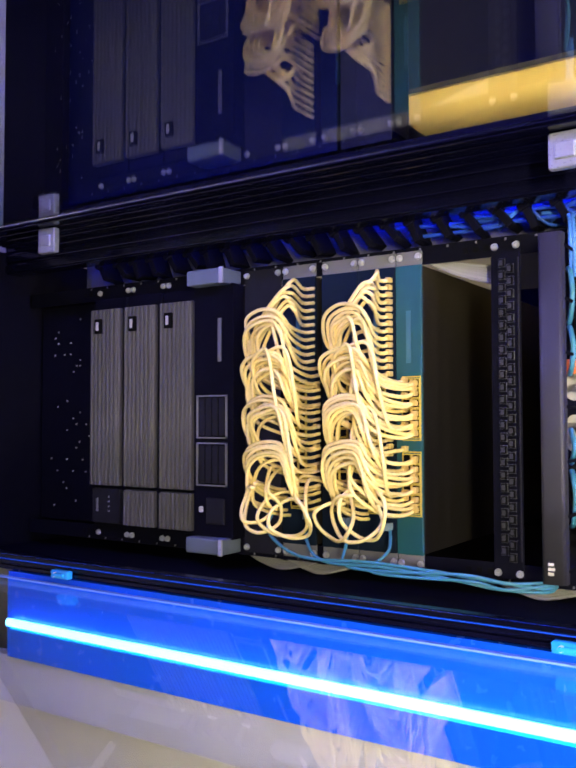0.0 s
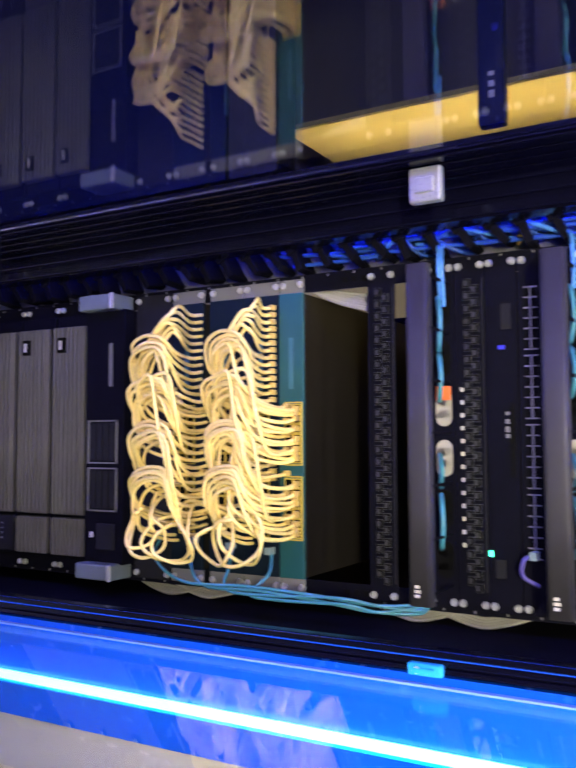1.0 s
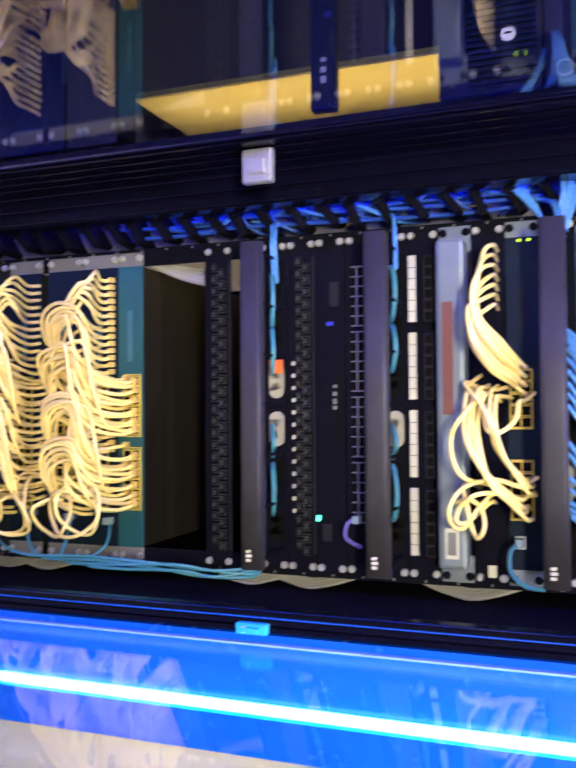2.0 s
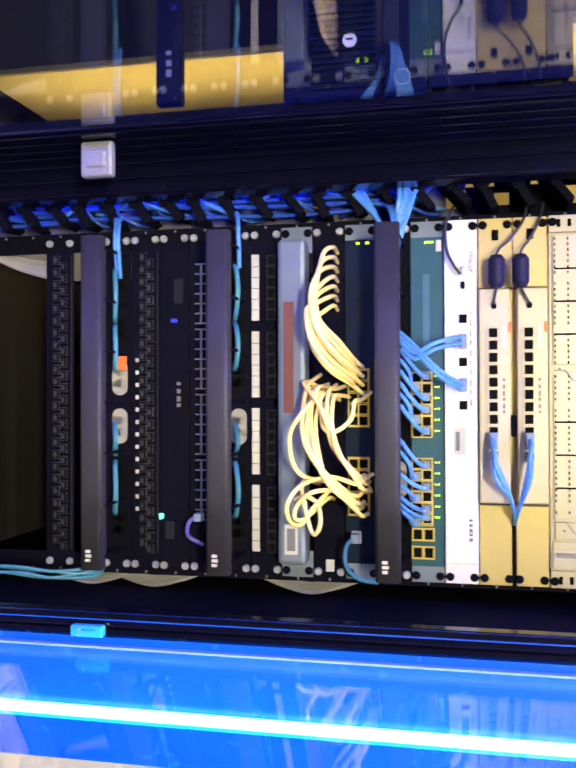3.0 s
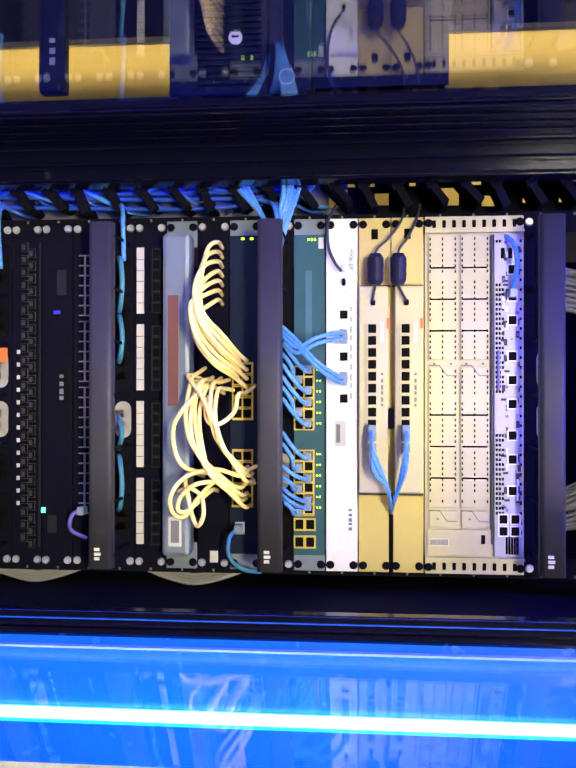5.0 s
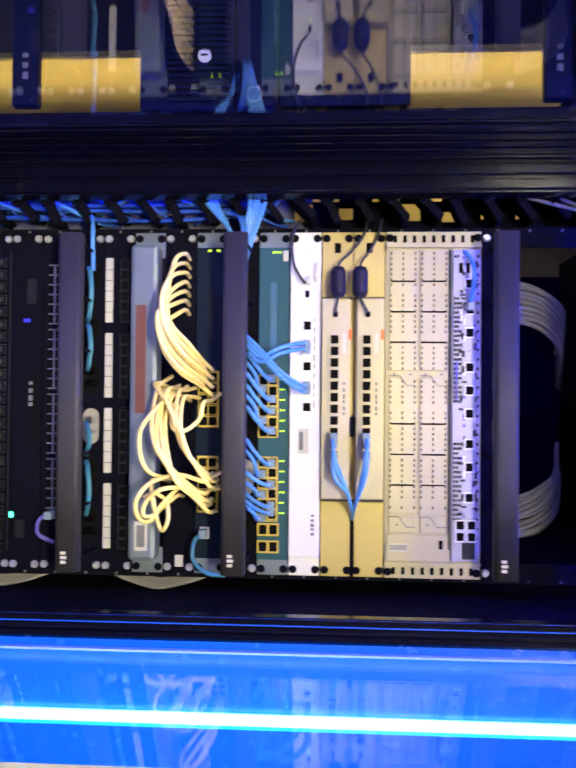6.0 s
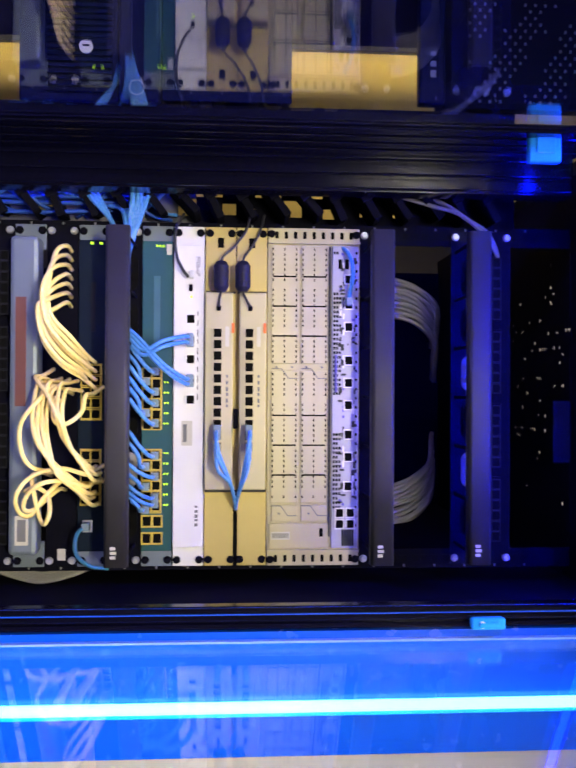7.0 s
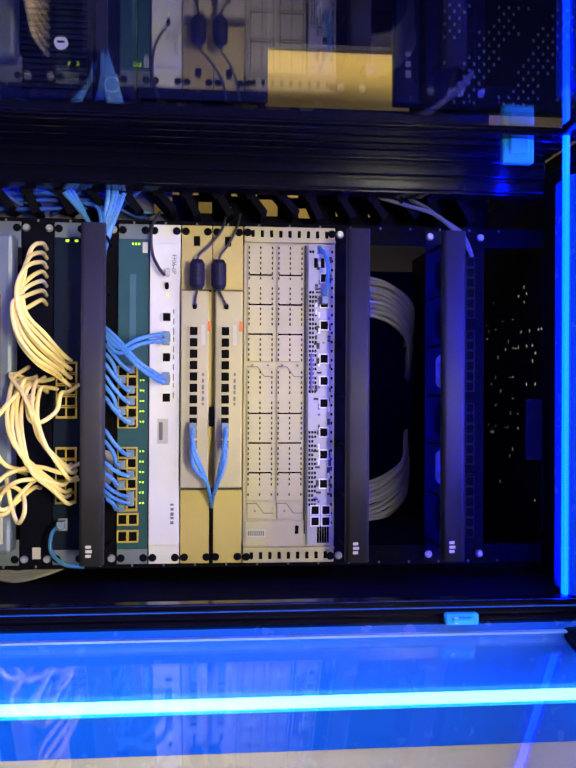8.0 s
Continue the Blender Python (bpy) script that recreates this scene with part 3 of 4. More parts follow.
    bz = part("bezel", boxed(-0.197, x_end, -0.024, -0.012, zu(u + 0.12), zu(u + 1.76), bevel=0.002), RIBBED, t, "ribbed olive-grey bezel")
    for i in range(7):
        z = zu(u + 0.22 + i * 0.235)
        part("rib", boxed(-0.196, x_end - 0.001, -0.029, -0.024, z - 0.0022, z + 0.0022, bevel=0.001), RIBBED, bz)
    bd = part("badge", boxed(-0.178, -0.150, -0.031, -0.024, zu(u + 0.42), zu(u + 0.80), bevel=0.001), HOLE, t)
    part("badge_mark", boxed(-0.172, -0.156, -0.032, -0.031, zu(u + 0.54), zu(u + 0.68)), LABEL, bd)
    if split:
        b2 = part("end_bezel", boxed(0.146, 0.212, -0.024, -0.012, zu(u + 0.12), zu(u + 1.76), bevel=0.002), RIBBED, t)
        for i in range(7):
            z = zu(u + 0.22 + i * 0.235)
            part("rib", boxed(0.147, 0.211, -0.029, -0.024, z - 0.0022, z + 0.0022, bevel=0.001), RIBBED, b2)
    else:
        m = part("control_module", boxed(0.146, 0.212, -0.02, -0.012, zu(u + 0.12), zu(u + 1.76), bevel=0.002), CHARCOAL, t)
        part("button", boxed(0.165, 0.19, -0.022, -0.02, zu(u + 0.4), zu(u + 0.5), bevel=0.0006), GREYPRINT, m)
        for k in range(4):
            part("indicator", boxed(0.16 + k * 0.009, 0.163 + k * 0.009, -0.021, -0.02, zu(u + 1.1), zu(u + 1.17)), GREYPRINT, m)
    return t


ribbed_server(-31, False, "storage server with ribbed olive bezel and a dark control end")
ribbed_server(-29, True, "storage server with ribbed olive-grey two-piece bezel")
ribbed_server(-27, True, "storage server with ribbed olive-grey two-piece bezel")

t = thing("rack_server", (0, 0.1, zu(-25)), "black rack server with silver handles and open drive bays", "server")
chassis(t, -25, -23, BLACK, 0.6)
part("face_plate", boxed(-0.219, 0.219, -0.03, 0.0, zu(-25) + 0.001, zu(-23) - 0.001, bevel=0.0015), BLACK, t)
for s in (-1, 1):
    h = part("handle", boxed(s * 0.2165, s * 0.243, -0.055, 0.0, zu(-25) + 0.004, zu(-23) - 0.006, bevel=0.003), BLUEGREY, t, "silver release handle")
    part("latch", boxed(s * 0.216, s * 0.2435, -0.058, -0.054, zu(-23) - 0.012, zu(-23) - 0.004, bevel=0.001), STEEL, h)
for i, (a, b) in enumerate(((-0.027, 0.048), (0.055, 0.13))):
    fr = bmesh.new()
    for q in ((a, b, -24.8, -24.74), (a, a + 0.0025, -24.8, -23.3), (b - 0.0025, b, -24.8, -23.3), (a, b, -23.36, -23.3)):
        box(fr, q[0], q[1], -0.033, -0.03, zu(q[2]), zu(q[3]))
    by = part("drive_bay", fr, GREYPRINT, t)
    for k in range(4):
        part("drive_sled", boxed(a + 0.005, b - 0.005, -0.032, -0.029, zu(-24.68 + k * 0.33), zu(-24.68 + k * 0.33 + 0.27), bevel=0.001), CHARCOAL, by)
part("vent_bar", boxed(-0.16, -0.085, -0.032, -0.03, zu(-23.75), zu(-23.6)), GREYPRINT, t)
part("power_module", boxed(0.15, 0.195, -0.034, -0.03, zu(-24.3), zu(-23.4), bevel=0.002), CHARCOAL, t)
part("power_button", boxed(0.165, 0.175, -0.036, -0.034, zu(-24.6), zu(-24.4), bevel=0.001), LABEL, t)

t = thing("blank_plate", (0, 0, zu(-22.95)), "dark grey blank filler plate above the black server", "filler plate")
front(t, -22.95, -21.2, CHARCOAL)
screws(t, -22.95, -21.2)


GROOVE = mat("lighter_teal_paint", (0.035, 0.12, 0.16), 0.5)


def teal_switch(u0, u1, label, material=TEAL, group="teal network switches", mesh=None):
    t = thing("network_switch", (0, 0.1, zu(u0)), label, "network switch", group)
    chassis(t, u0, u1, DARKSTEEL, 0.66 if u1 == -15.4 else 0.3)
    part("face_plate", boxed(-0.2195, 0.2195, -0.006, 0.0, zu(u0) + 0.0008, zu(u1) - 0.0008, bevel=0.001), material, t)
    ears(t, u0, u1, GREYPRINT if u1 < -10 else BLUEGREY, mesh)
    return t


YP = ((-0.046, 0.044), (0.068, 0.158))
# Only the last of these switches has the plain teal; the others are darker.
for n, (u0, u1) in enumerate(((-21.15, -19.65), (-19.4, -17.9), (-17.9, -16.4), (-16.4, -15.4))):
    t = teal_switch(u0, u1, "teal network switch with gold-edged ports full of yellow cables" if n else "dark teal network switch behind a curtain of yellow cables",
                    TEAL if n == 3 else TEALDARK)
    part("face_stripe", boxed(-0.15, -0.07, -0.0068, -0.006, (zu(u0) + zu(u1)) / 2 - 0.004, (zu(u0) + zu(u1)) / 2 + 0.004), GROOVE, t)
    uc = u0 + (0.6 if n == 3 else 0.78)
    for a, b in YP:
        gb = bmesh.new()
        for q in ((a - 0.004, b + 0.004, uc - 0.35, uc - 0.31), (a - 0.004, b + 0.004, uc + 0.31, uc + 0.35), (a - 0.004, a - 0.002, uc - 0.31, uc + 0.31), (b + 0.002, b + 0.004, uc - 0.31, uc + 0.31)):
            box(gb, q[0], q[1], -0.0075, -0.006, zu(q[2]), zu(q[3]))
        g = part("port_outline", gb, PORTGOLD, t)
        for i in range(6):
            for r in (-1, 1):
                piece("port", PORT_GOLD, g, a + 0.007 + i * 0.0152, -0.0075, zu(uc + 0.17 * r))

checker_panel(-13, (0.40, 0.67), "black patch panel with two staggered rows of empty ports")
t = cable_manager(-11, "graphite cable manager with cream oval slots and aqua loops", (2, 3))
part("red_tag", boxed(-0.066, -0.046, -0.0048, -0.0028, zu(-10.63), zu(-10.14), bevel=0.0006), ORANGE, t, "orange-red plastic tag")
checker_panel(-10, (0.44, 0.68), "black patch panel with staggered empty ports and small white marks", True)

t = thing("black_switch", (0, 0.1, zu(-9)), "black network device with a green indicator", "network switch")
chassis(t, -9, -8, BLACK, 0.3)
front(t, -9, -8, BLACK, -0.005)
screws(t, -9, -8, -0.005)
bars_of_print(t, -0.028, 0.012, zu(-8.35), -0.005, 4, 0.006, GREYPRINT)
part("indicator", boxed(0.159, 0.166, -0.008, -0.005, zu(-9.0) + 0.001, zu(-8.88)), LEDGREEN, t, "lit green indicator")
part("violet_light", boxed(-0.118, -0.113, -0.007, -0.005, zu(-8.6), zu(-8.4)), LEDVIOLET, t)
part("window", boxed(-0.175, -0.14, -0.006, -0.005, zu(-8.5), zu(-8.2)), CHARCOAL, t)
part("vent", boxed(-0.04, 0.06, -0.0062, -0.005, zu(-8.28), zu(-8.12)), HOLE, t)
part("socket", boxed(0.17, 0.195, -0.007, -0.005, zu(-8.8), zu(-8.5), bevel=0.001), CHARCOAL, t)

ladder_panel(-8, "black patch panel with a pale ladder of port edges")
cable_manager(-7, "graphite cable manager with a lit edge and aqua loops behind", (3,))
patch_panel(-6, "black patch panel with white paper label strips", PORT_BLACK, True)

t = thing("brushed_panel", (0, 0, zu(-5)), "blue-grey metal rack panel with a brown reflection painted on", "rack panel")
ears(t, -5, -4, BLUEGREY, DARKSCREW, -0.003, 0.205)
bm = boxed(-0.2195, 0.2195, -0.035, 0.0, zu(-4.97), zu(-4.10), bevel=0.006)
part("housing", bm, BLUEGREY, t)
# Brown reflection on the housing, put in as a coloured patch.
part("painted_reflection", boxed(-0.135, 0.015, -0.0358, -0.0345, zu(-4.78), zu(-4.45), bevel=0.0003), BROWN, t, "painted brown reflection")
part("rating_label", boxed(0.165, 0.205, -0.0358, -0.0345, zu(-4.75), zu(-4.35)), LABEL, t)
part("rating_print", boxed(0.17, 0.2, -0.0362, -0.0357, zu(-4.68), zu(-4.42)), GREYPRINT, t)

t = thing("blank_plate", (0, 0, zu(-4)), "black blank filler plate behind yellow cables", "filler plate")
front(t, -4, -3, BLACK)
screws(t, -4, -3)
part("tag", boxed(0.216, 0.232, -0.0045, -0.003, zu(-3.6), zu(-3.35)), LABEL, t)

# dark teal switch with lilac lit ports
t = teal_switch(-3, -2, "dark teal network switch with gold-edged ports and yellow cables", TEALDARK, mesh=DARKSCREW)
for a, b in ((-0.045, 0.035), (0.075, 0.155)):
    gb = bmesh.new()
    for q in ((a, b, -2.90, -2.87), (a, b, -2.27, -2.24), (a, a + 0.0015, -2.87, -2.27), (b - 0.0015, b, -2.87, -2.27)):
        box(gb, q[0], q[1], -0.0075, -0.006, zu(q[2]), zu(q[3]))
    g = part("port_outline", gb, PORTGOLD, t)
    for i in range(5):
        for r in (-2.72, -2.42):
            piece("port", PORT_GOLD, g, a + 0.009 + i * 0.0155, -0.0075, zu(r))
for k in (0, 1):
    part("status_light", boxed(-0.2165, -0.2135, -0.0075, -0.006, zu(-2.62 + 0.28 * k), zu(-2.52 + 0.28 * k)), LEDLIME, t)
part("uplink", boxed(0.175, 0.192, -0.009, -0.006, zu(-2.8), zu(-2.5), bevel=0.001), STEEL, t)
part("face_stripe", boxed(-0.16, -0.09, -0.0068, -0.006, zu(-2.6), zu(-2.45)), CHARCOAL, t)

cable_manager(-2, "graphite cable manager with blue cables passing behind", (4,))

# teal switch with blue cables
t = teal_switch(-1, 0, "teal network switch with gold-edged ports and blue cables", TEAL, mesh=DARKSCREW)
part("brand_plate", boxed(-0.215, -0.2, -0.0072, -0.006, zu(-0.22), zu(-0.06)), LABEL, t)
for k in range(3):
    part("status_light", boxed(-0.214, -0.211, -0.0075, -0.006, zu(-0.55 + 0.1 * k), zu(-0.5 + 0.1 * k)), LEDLIME, t)
part("face_groove", boxed(-0.17, -0.07, -0.0066, -0.006, zu(-0.62), zu(-0.42)), GROOVE, t)
for a, b in ((-0.040, 0.046), (0.075, 0.166)):
    gb = bmesh.new()
    for q in ((a, b, -0.985, -0.955), (a, b, -0.37, -0.34), (a, a + 0.0015, -0.955, -0.37), (b - 0.0015, b, -0.955, -0.37)):
        box(gb, q[0], q[1], -0.0075, -0.006, zu(q[2]), zu(q[3]))
    g = part("port_outline", gb, PORTGOLD, t)
    for i in range(6):
        for r in (-0.80, -0.52):
            piece("port", PORT_GOLD, g, a + 0.008 + i * 0.0146, -0.0075, zu(r))
        for k in (-0.28, -0.19):
            part("port_light", boxed(a + 0.005 + i * 0.0146, a + 0.0072 + i * 0.0146, -0.0072, -0.006, zu(k), zu(k + 0.045)), LEDLIME, t)
SFP = port_frame("module_slot", 0.013, 0.011, PORTGOLD, 0.0022, False)
for i in range(2):
    for r in (-0.80, -0.47):
        piece("module_slot", SFP, t, 0.177 + i * 0.024, -0.0075, zu(r))

# white appliance
t = thing("white_appliance", (0, 0.1, zu(0)), "white network appliance with dark sockets and grey print", "network appliance")
chassis(t, 0, 1, WHITE, 0.3)
part("face_plate", boxed(-0.214, 0.214, -0.010, 0.0, zu(0) + 0.0008, zu(1) - 0.0008, bevel=0.0012), WHITE, t)
ears(t, 0, 1, WHITE, DARKSCREW, -0.003, 0.2145)
for x in (-0.109, -0.079, -0.052, -0.022, 0.005):
    piece("port", PORT_WHITE, t, x, -0.0105, zu(0.56))
part("power_socket", boxed(-0.178, -0.166, -0.015, -0.010, zu(0.48), zu(0.66), bevel=0.002), STEEL, t)
part("switch_knob", boxed(-0.158, -0.148, -0.016, -0.010, zu(0.5), zu(0.62), bevel=0.002), BLACK, t)
part("status_light", boxed(-0.142, -0.139, -0.0112, -0.010, zu(0.55), zu(0.6)), LEDLIME, t)
piece("model_print", lettering("FF06-6P", 0.0085, GREYPRINT), t, -0.184, -0.0103, zu(0.72))
bars_of_print(t, 0.155, 0.186, zu(0.76), -0.010, 5, 0.0045, GREYPRINT)
bars_of_print(t, -0.12, 0.01, zu(0.78), -0.010, 10, 0.0015, GREYPRINT)
part("approval_label", boxed(0.035, 0.07, -0.0105, -0.0098, zu(0.28), zu(0.62)), LABEL, t)
part("approval_print", boxed(0.04, 0.065, -0.0109, -0.0104, zu(0.33), zu(0.45)), GREYPRINT, t)


# two media switches on gold trays
def tray_switch(u, label):
    t = thing("tray_switch", (0, 0.05, zu(u)), label, "network switch", "switches on gold trays")
    part("upper_plate", boxed(-0.2413, -0.150, -0.003, 0.0, zu(u) + 0.0006, zu(u + 1) - 0.0006, bevel=0.0008), GOLD, t, "pale gold tray plate")
    part("lower_plate", boxed(0.137, 0.2413, -0.003, 0.0, zu(u) + (0.0006 if u < 1.5 else 0.003), zu(u + 1) - (0.003 if u < 1.5 else 0.0006), bevel=0.0008), GOLD, t)
    part("body", boxed(-0.1465, 0.132, -0.020, 0.12, zu(u) + (0.0008 if u < 1.5 else 0.0045), zu(u + 1) - (0.0045 if u < 1.5 else 0.0018), bevel=0.002), BEIGESTEEL, t, "cream metal switch body")
    # Dark strips stand in for the shade in the gaps beside the body.
    for a, b in ((-0.1495, -0.1467), (0.1322, 0.1368)):
        part("shadow_gap", boxed(a, b, -0.0015, 0.0, zu(u) + 0.001, zu(u + 1) - 0.001), INK, t)
    part("tray_slot", boxed(-0.226, -0.212, -0.0036, -0.003, zu(u + 0.4), zu(u + 0.6)), HOLE, t)
    screws(t, u, u + 1, -0.003, DARKSCREW)
    part("port_strip", boxed(-0.098, 0.085, -0.0215, -0.0198, zu(u + 0.22), zu(u + 0.62)), BEIGESTEEL, t)
    for i in range(11):
        piece("port", PORT_CREAM, t, -0.089 + i * 0.0160, -0.0222, zu(u + 0.42))
    part("orange_tab", boxed(-0.103, -0.089, -0.022, -0.0195, zu(u + 0.86), zu(u + 0.95)), ORANGE, t)
    part("print_label", boxed(-0.098, -0.07, -0.0212, -0.0198, zu(u + 0.66), zu(u + 0.78)), LABEL, t)
    bars_of_print(t, -0.03, 0.02, zu(u + 0.72), -0.020, 6, 0.003, GREYPRINT)
    part("power_jack", boxed(-0.128, -0.12, -0.026, -0.020, zu(u + 0.38), zu(u + 0.52), bevel=0.002), BLACK, t)
    return t


part("backing", boxed(-0.2, 0.2, 0.0, 0.004, zu(1.0), zu(3.0)), GOLD, tagged(thing("switch_tray", (0, 0.0, zu(1)), "pale gold tray frame holding two switches", "tray")))
# Dark strip for the shade between the two lower plates.
part("tray_gap", boxed(0.134, 0.225, -0.0012, 0.001, zu(2) - 0.0029, zu(2) + 0.0029), HOLE, bpy.data.objects["switch_tray"])
part("oval_clip", boxed(0.018, 0.046, -0.012, 0.0, zu(2) - 0.0034, zu(2) + 0.0034, bevel=0.0015), BLACK, bpy.data.objects["switch_tray"])
tray_switch(1, "cream switch on a pale gold tray with blue cables")
tray_switch(2, "cream switch on a pale gold tray with blue cables")

# three-unit chassis
t = thing("modular_chassis", (0, 0.2, zu(3)), "cream three-unit chassis with slotted blanking plates and a module", "chassis")
chassis(t, 3, 6, BEIGESTEEL, 0.5)
part("face_plate", boxed(-0.219, 0.219, -0.004, 0.0, zu(3) + 0.001, zu(6) - 0.001), BEIGESTEEL, t)
EARHOLE = shared("ear_hole", boxed(-0.005, 0.005, -0.0006, 0.0005, -0.0024, 0.0024, bevel=0.0009), HOLE)
for s in (-1, 1):
    e = part("ear", boxed(s * 0.2215, s * 0.2413, -0.006, 0.0, zu(3) + 0.001, zu(6) - 0.001, bevel=0.001), BEIGESTEEL, t)
    part("lip", boxed(s * 0.2185, s * 0.2215, -0.012, -0.004, zu(3) + 0.001, zu(6) - 0.001), BEIGESTEEL, t)
    for k in range(9):
        piece("ear_hole", EARHOLE, e, s * 0.231, -0.0062, zu(3.3 + k * 0.3))
    for z in (3.13, 5.87):
        piece("screw", DARKSCREW, t, s * 0.2326, -0.006, zu(z))
_rivet = bmesh.new()
drum(_rivet, 0, 0, 0, 0.0016, 0.0012, "y", 10)
RIVET = shared("rivet", _rivet, GREYPRINT)
SLIT = shared("vent_slit", boxed(-0.0018, 0.0018, -0.0006, 0.0006, -0.0009, 0.0009), HOLE)
DASH = shared("seam_dash", boxed(-0.0011, 0.0011, -0.0006, 0.0006, -0.0085, 0.0085), HOLE)
for c, ua in enumerate((3.10, 4.06)):
    for half, (xa, xb) in enumerate(((-0.2155, -0.047), (-0.037, 0.152))):
        pl = part("blanking_plate", boxed(xa, xb, -0.0075, -0.004, zu(ua + 0.02), zu(ua + 0.90), bevel=0.0009), BEIGESTEEL, t)
        n = int((xb - xa) / 0.0073)
        for col in (0.08, 0.45, 0.83):
            for i in range(n):
                if (i * 5 + half) % 9 != 8:
                    piece("vent_slit", SLIT, pl, xa + 0.005 + i * 0.0073, -0.0077, zu(ua + col))
        for i in range(1, 4):
            for col in (0.27, 0.64):
                piece("seam_dash", DASH, pl, xa + 0.0015 + i * 0.0425 + (0.020 if half else 0), -0.0077, zu(ua + col))
    for x, z in ((-0.042, 0.2), (-0.042, 0.7), (0.167, 0.3)):
        piece("rivet", RIVET, t, x, -0.0078, zu(ua + z))
    part("corner_plate", boxed(0.156, 0.178, -0.0078, -0.004, zu(ua + 0.05), zu(ua + 0.88), bevel=0.0009), BEIGESTEEL, t)
# stepped seams where the halves of each plate overlap
for ua in (3.10, 4.06):
    for x in (-0.040, 0.156):
        for z0, z1, xa, xb in ((0.04, 0.36, 0.0, 0.0), (0.36, 0.58, 0.0, 0.014), (0.58, 0.88, 0.014, 0.014)):
            bm = boxed(-0.0006, 0.0006, -0.0088, -0.0070, -0.5, 0.5)
            a, b = Vector((x + xa, 0, zu(ua + z0))), Vector((x + xb, 0, zu(ua + z1)))
            bm.transform(Matrix.Translation((a + b) / 2) @ pose(0, 0, 0, 0, math.degrees(math.atan2(b.x - a.x, b.z - a.z)), 0) @ Matrix.Diagonal((1, 1, (b - a).length, 1)))
            part("step_seam", bm, GREYPRINT, t)
part("base_plate", boxed(0.181, 0.2165, -0.0075, -0.004, zu(3.08), zu(5.02), bevel=0.0009), BEIGESTEEL, t)
part("bar_label", boxed(0.193, 0.204, -0.0082, -0.0073, zu(3.15), zu(3.75)), LABEL, t)
for k in range(9):
    part("bar", boxed(0.195, 0.202, -0.0086, -0.0081, zu(3.19 + k * 0.06), zu(3.215 + k * 0.06)), INK, t)
part("switch_slot", boxed(0.188, 0.2, -0.0082, -0.0073, zu(4.7), zu(4.82)), HOLE, t)
part("seam", boxed(-0.215, 0.2, -0.0083, -0.004, zu(4.985), zu(5.04)), INK, t)
mod = part("io_module", boxed(-0.216, 0.2165, -0.009, -0.004, zu(5.08), zu(5.93), bevel=0.0012), PALE, t, "pale grey input module")
rnd = random.Random(5)
for x in (-0.168, -0.132, -0.100, -0.052, -0.020, 0.012, 0.054, 0.086, 0.128):
    piece("port", PORT_WHITE, mod, x, -0.0095, zu(5.62))
for x in (0.166, 0.182):
    for r in (5.35, 5.7):
        piece("port", PORT_WHITE, mod, x, -0.0095, zu(r))
VENT = shared("vent_square", boxed(-0.0019, 0.0019, -0.0006, 0.0006, -0.0014, 0.0014), HOLE)
for i in range(62):
    x = -0.206 + i * 0.0065
    for r in (5.16, 5.25, 5.34):
        if int(x * 20 + 9) % 4 != 1 and x < 0.16 and not -0.2 < x < -0.178 and (r < 5.3 or i % 3):
            piece("vent_square", VENT, mod, x, -0.0093, zu(r))
    if i % 2 == 0:
        piece("vent_square", VENT, mod, x, -0.0093, zu(5.87))
for i in range(7):
    for r in (5.45, 5.53, 5.61, 5.69, 5.77):
        piece("vent_square", VENT, mod, 0.193 + i * 0.0036 if i < 6 else 0.19, -0.0093, zu(r))
part("usb_slot", boxed(-0.197, -0.183, -0.0098, -0.009, zu(5.28), zu(5.4)), HOLE, mod)
part("usb_slot", boxed(-0.197, -0.183, -0.0098, -0.009, zu(5.5), zu(5.62)), HOLE, mod)
part("eject_lever", boxed(-0.06, -0.006, -0.012, -0.009, zu(5.17), zu(5.25), bevel=0.001), INDIGO, mod)
for x in (-0.075, 0.083):
    piece("rivet", RIVET, mod, x, -0.009, zu(5.6))

SPECK = [shared("print_mark", boxed(-w, w, -0.0004, 0.0004, -h, h), m) for w, h, m in ((0.003, 0.0012, INK), (0.0015, 0.0035, INK), (0.0045, 0.0022, INK), (0.004, 0.0014, WHITE), (0.0018, 0.0018, INDIGO))]
for i in range(70):
    piece("print_mark", SPECK[i % 5], mod, rnd.uniform(-0.205, 0.155), -0.0094 - 0.0001 * (i % 4), zu(rnd.choice((5.42, 5.46, 5.78, 5.82, 5.36))))

patch_panel(10, "black patch panel with small pale numbers at the rack top", PORT_BLACK)
cable_manager(6, "graphite cable manager under the open rack space", (2, 3))
# The navy back plate stands in for blue light from above.
cable_manager(9, "graphite cable manager lit blue under the cabinet top", (2, 4), BLUEPOLY)


# ---- cords ----
rnd = random.Random(11)


def bundle(label, strands, r, material):
    t = thing("cable_bundle", strands[0][0], label, "cable bundle")
    for s in strands:
        ob = new("strand", tube_mesh("strand", [[Vector(p) - t.location for p in s]], r, material))
        ob.parent = t
    return t


def yellow(pts, label="yellow network cable hanging from a switch port", group="yellow network cables", plugs=(0,)):
    cable("network_cable", pts, 0.0030, YELLOW, label, "cable", group, plugs)


# the curtain: each cord leaves its port, swings down into a stream, climbs over a crest and drops to a port of the unit below
CREST = (-0.200, -0.162, -0.096, -0.030, 0.038)


def curtain_cord(f, u_port, u_stream, u_low, sweep=0.0):
    r = rnd.uniform
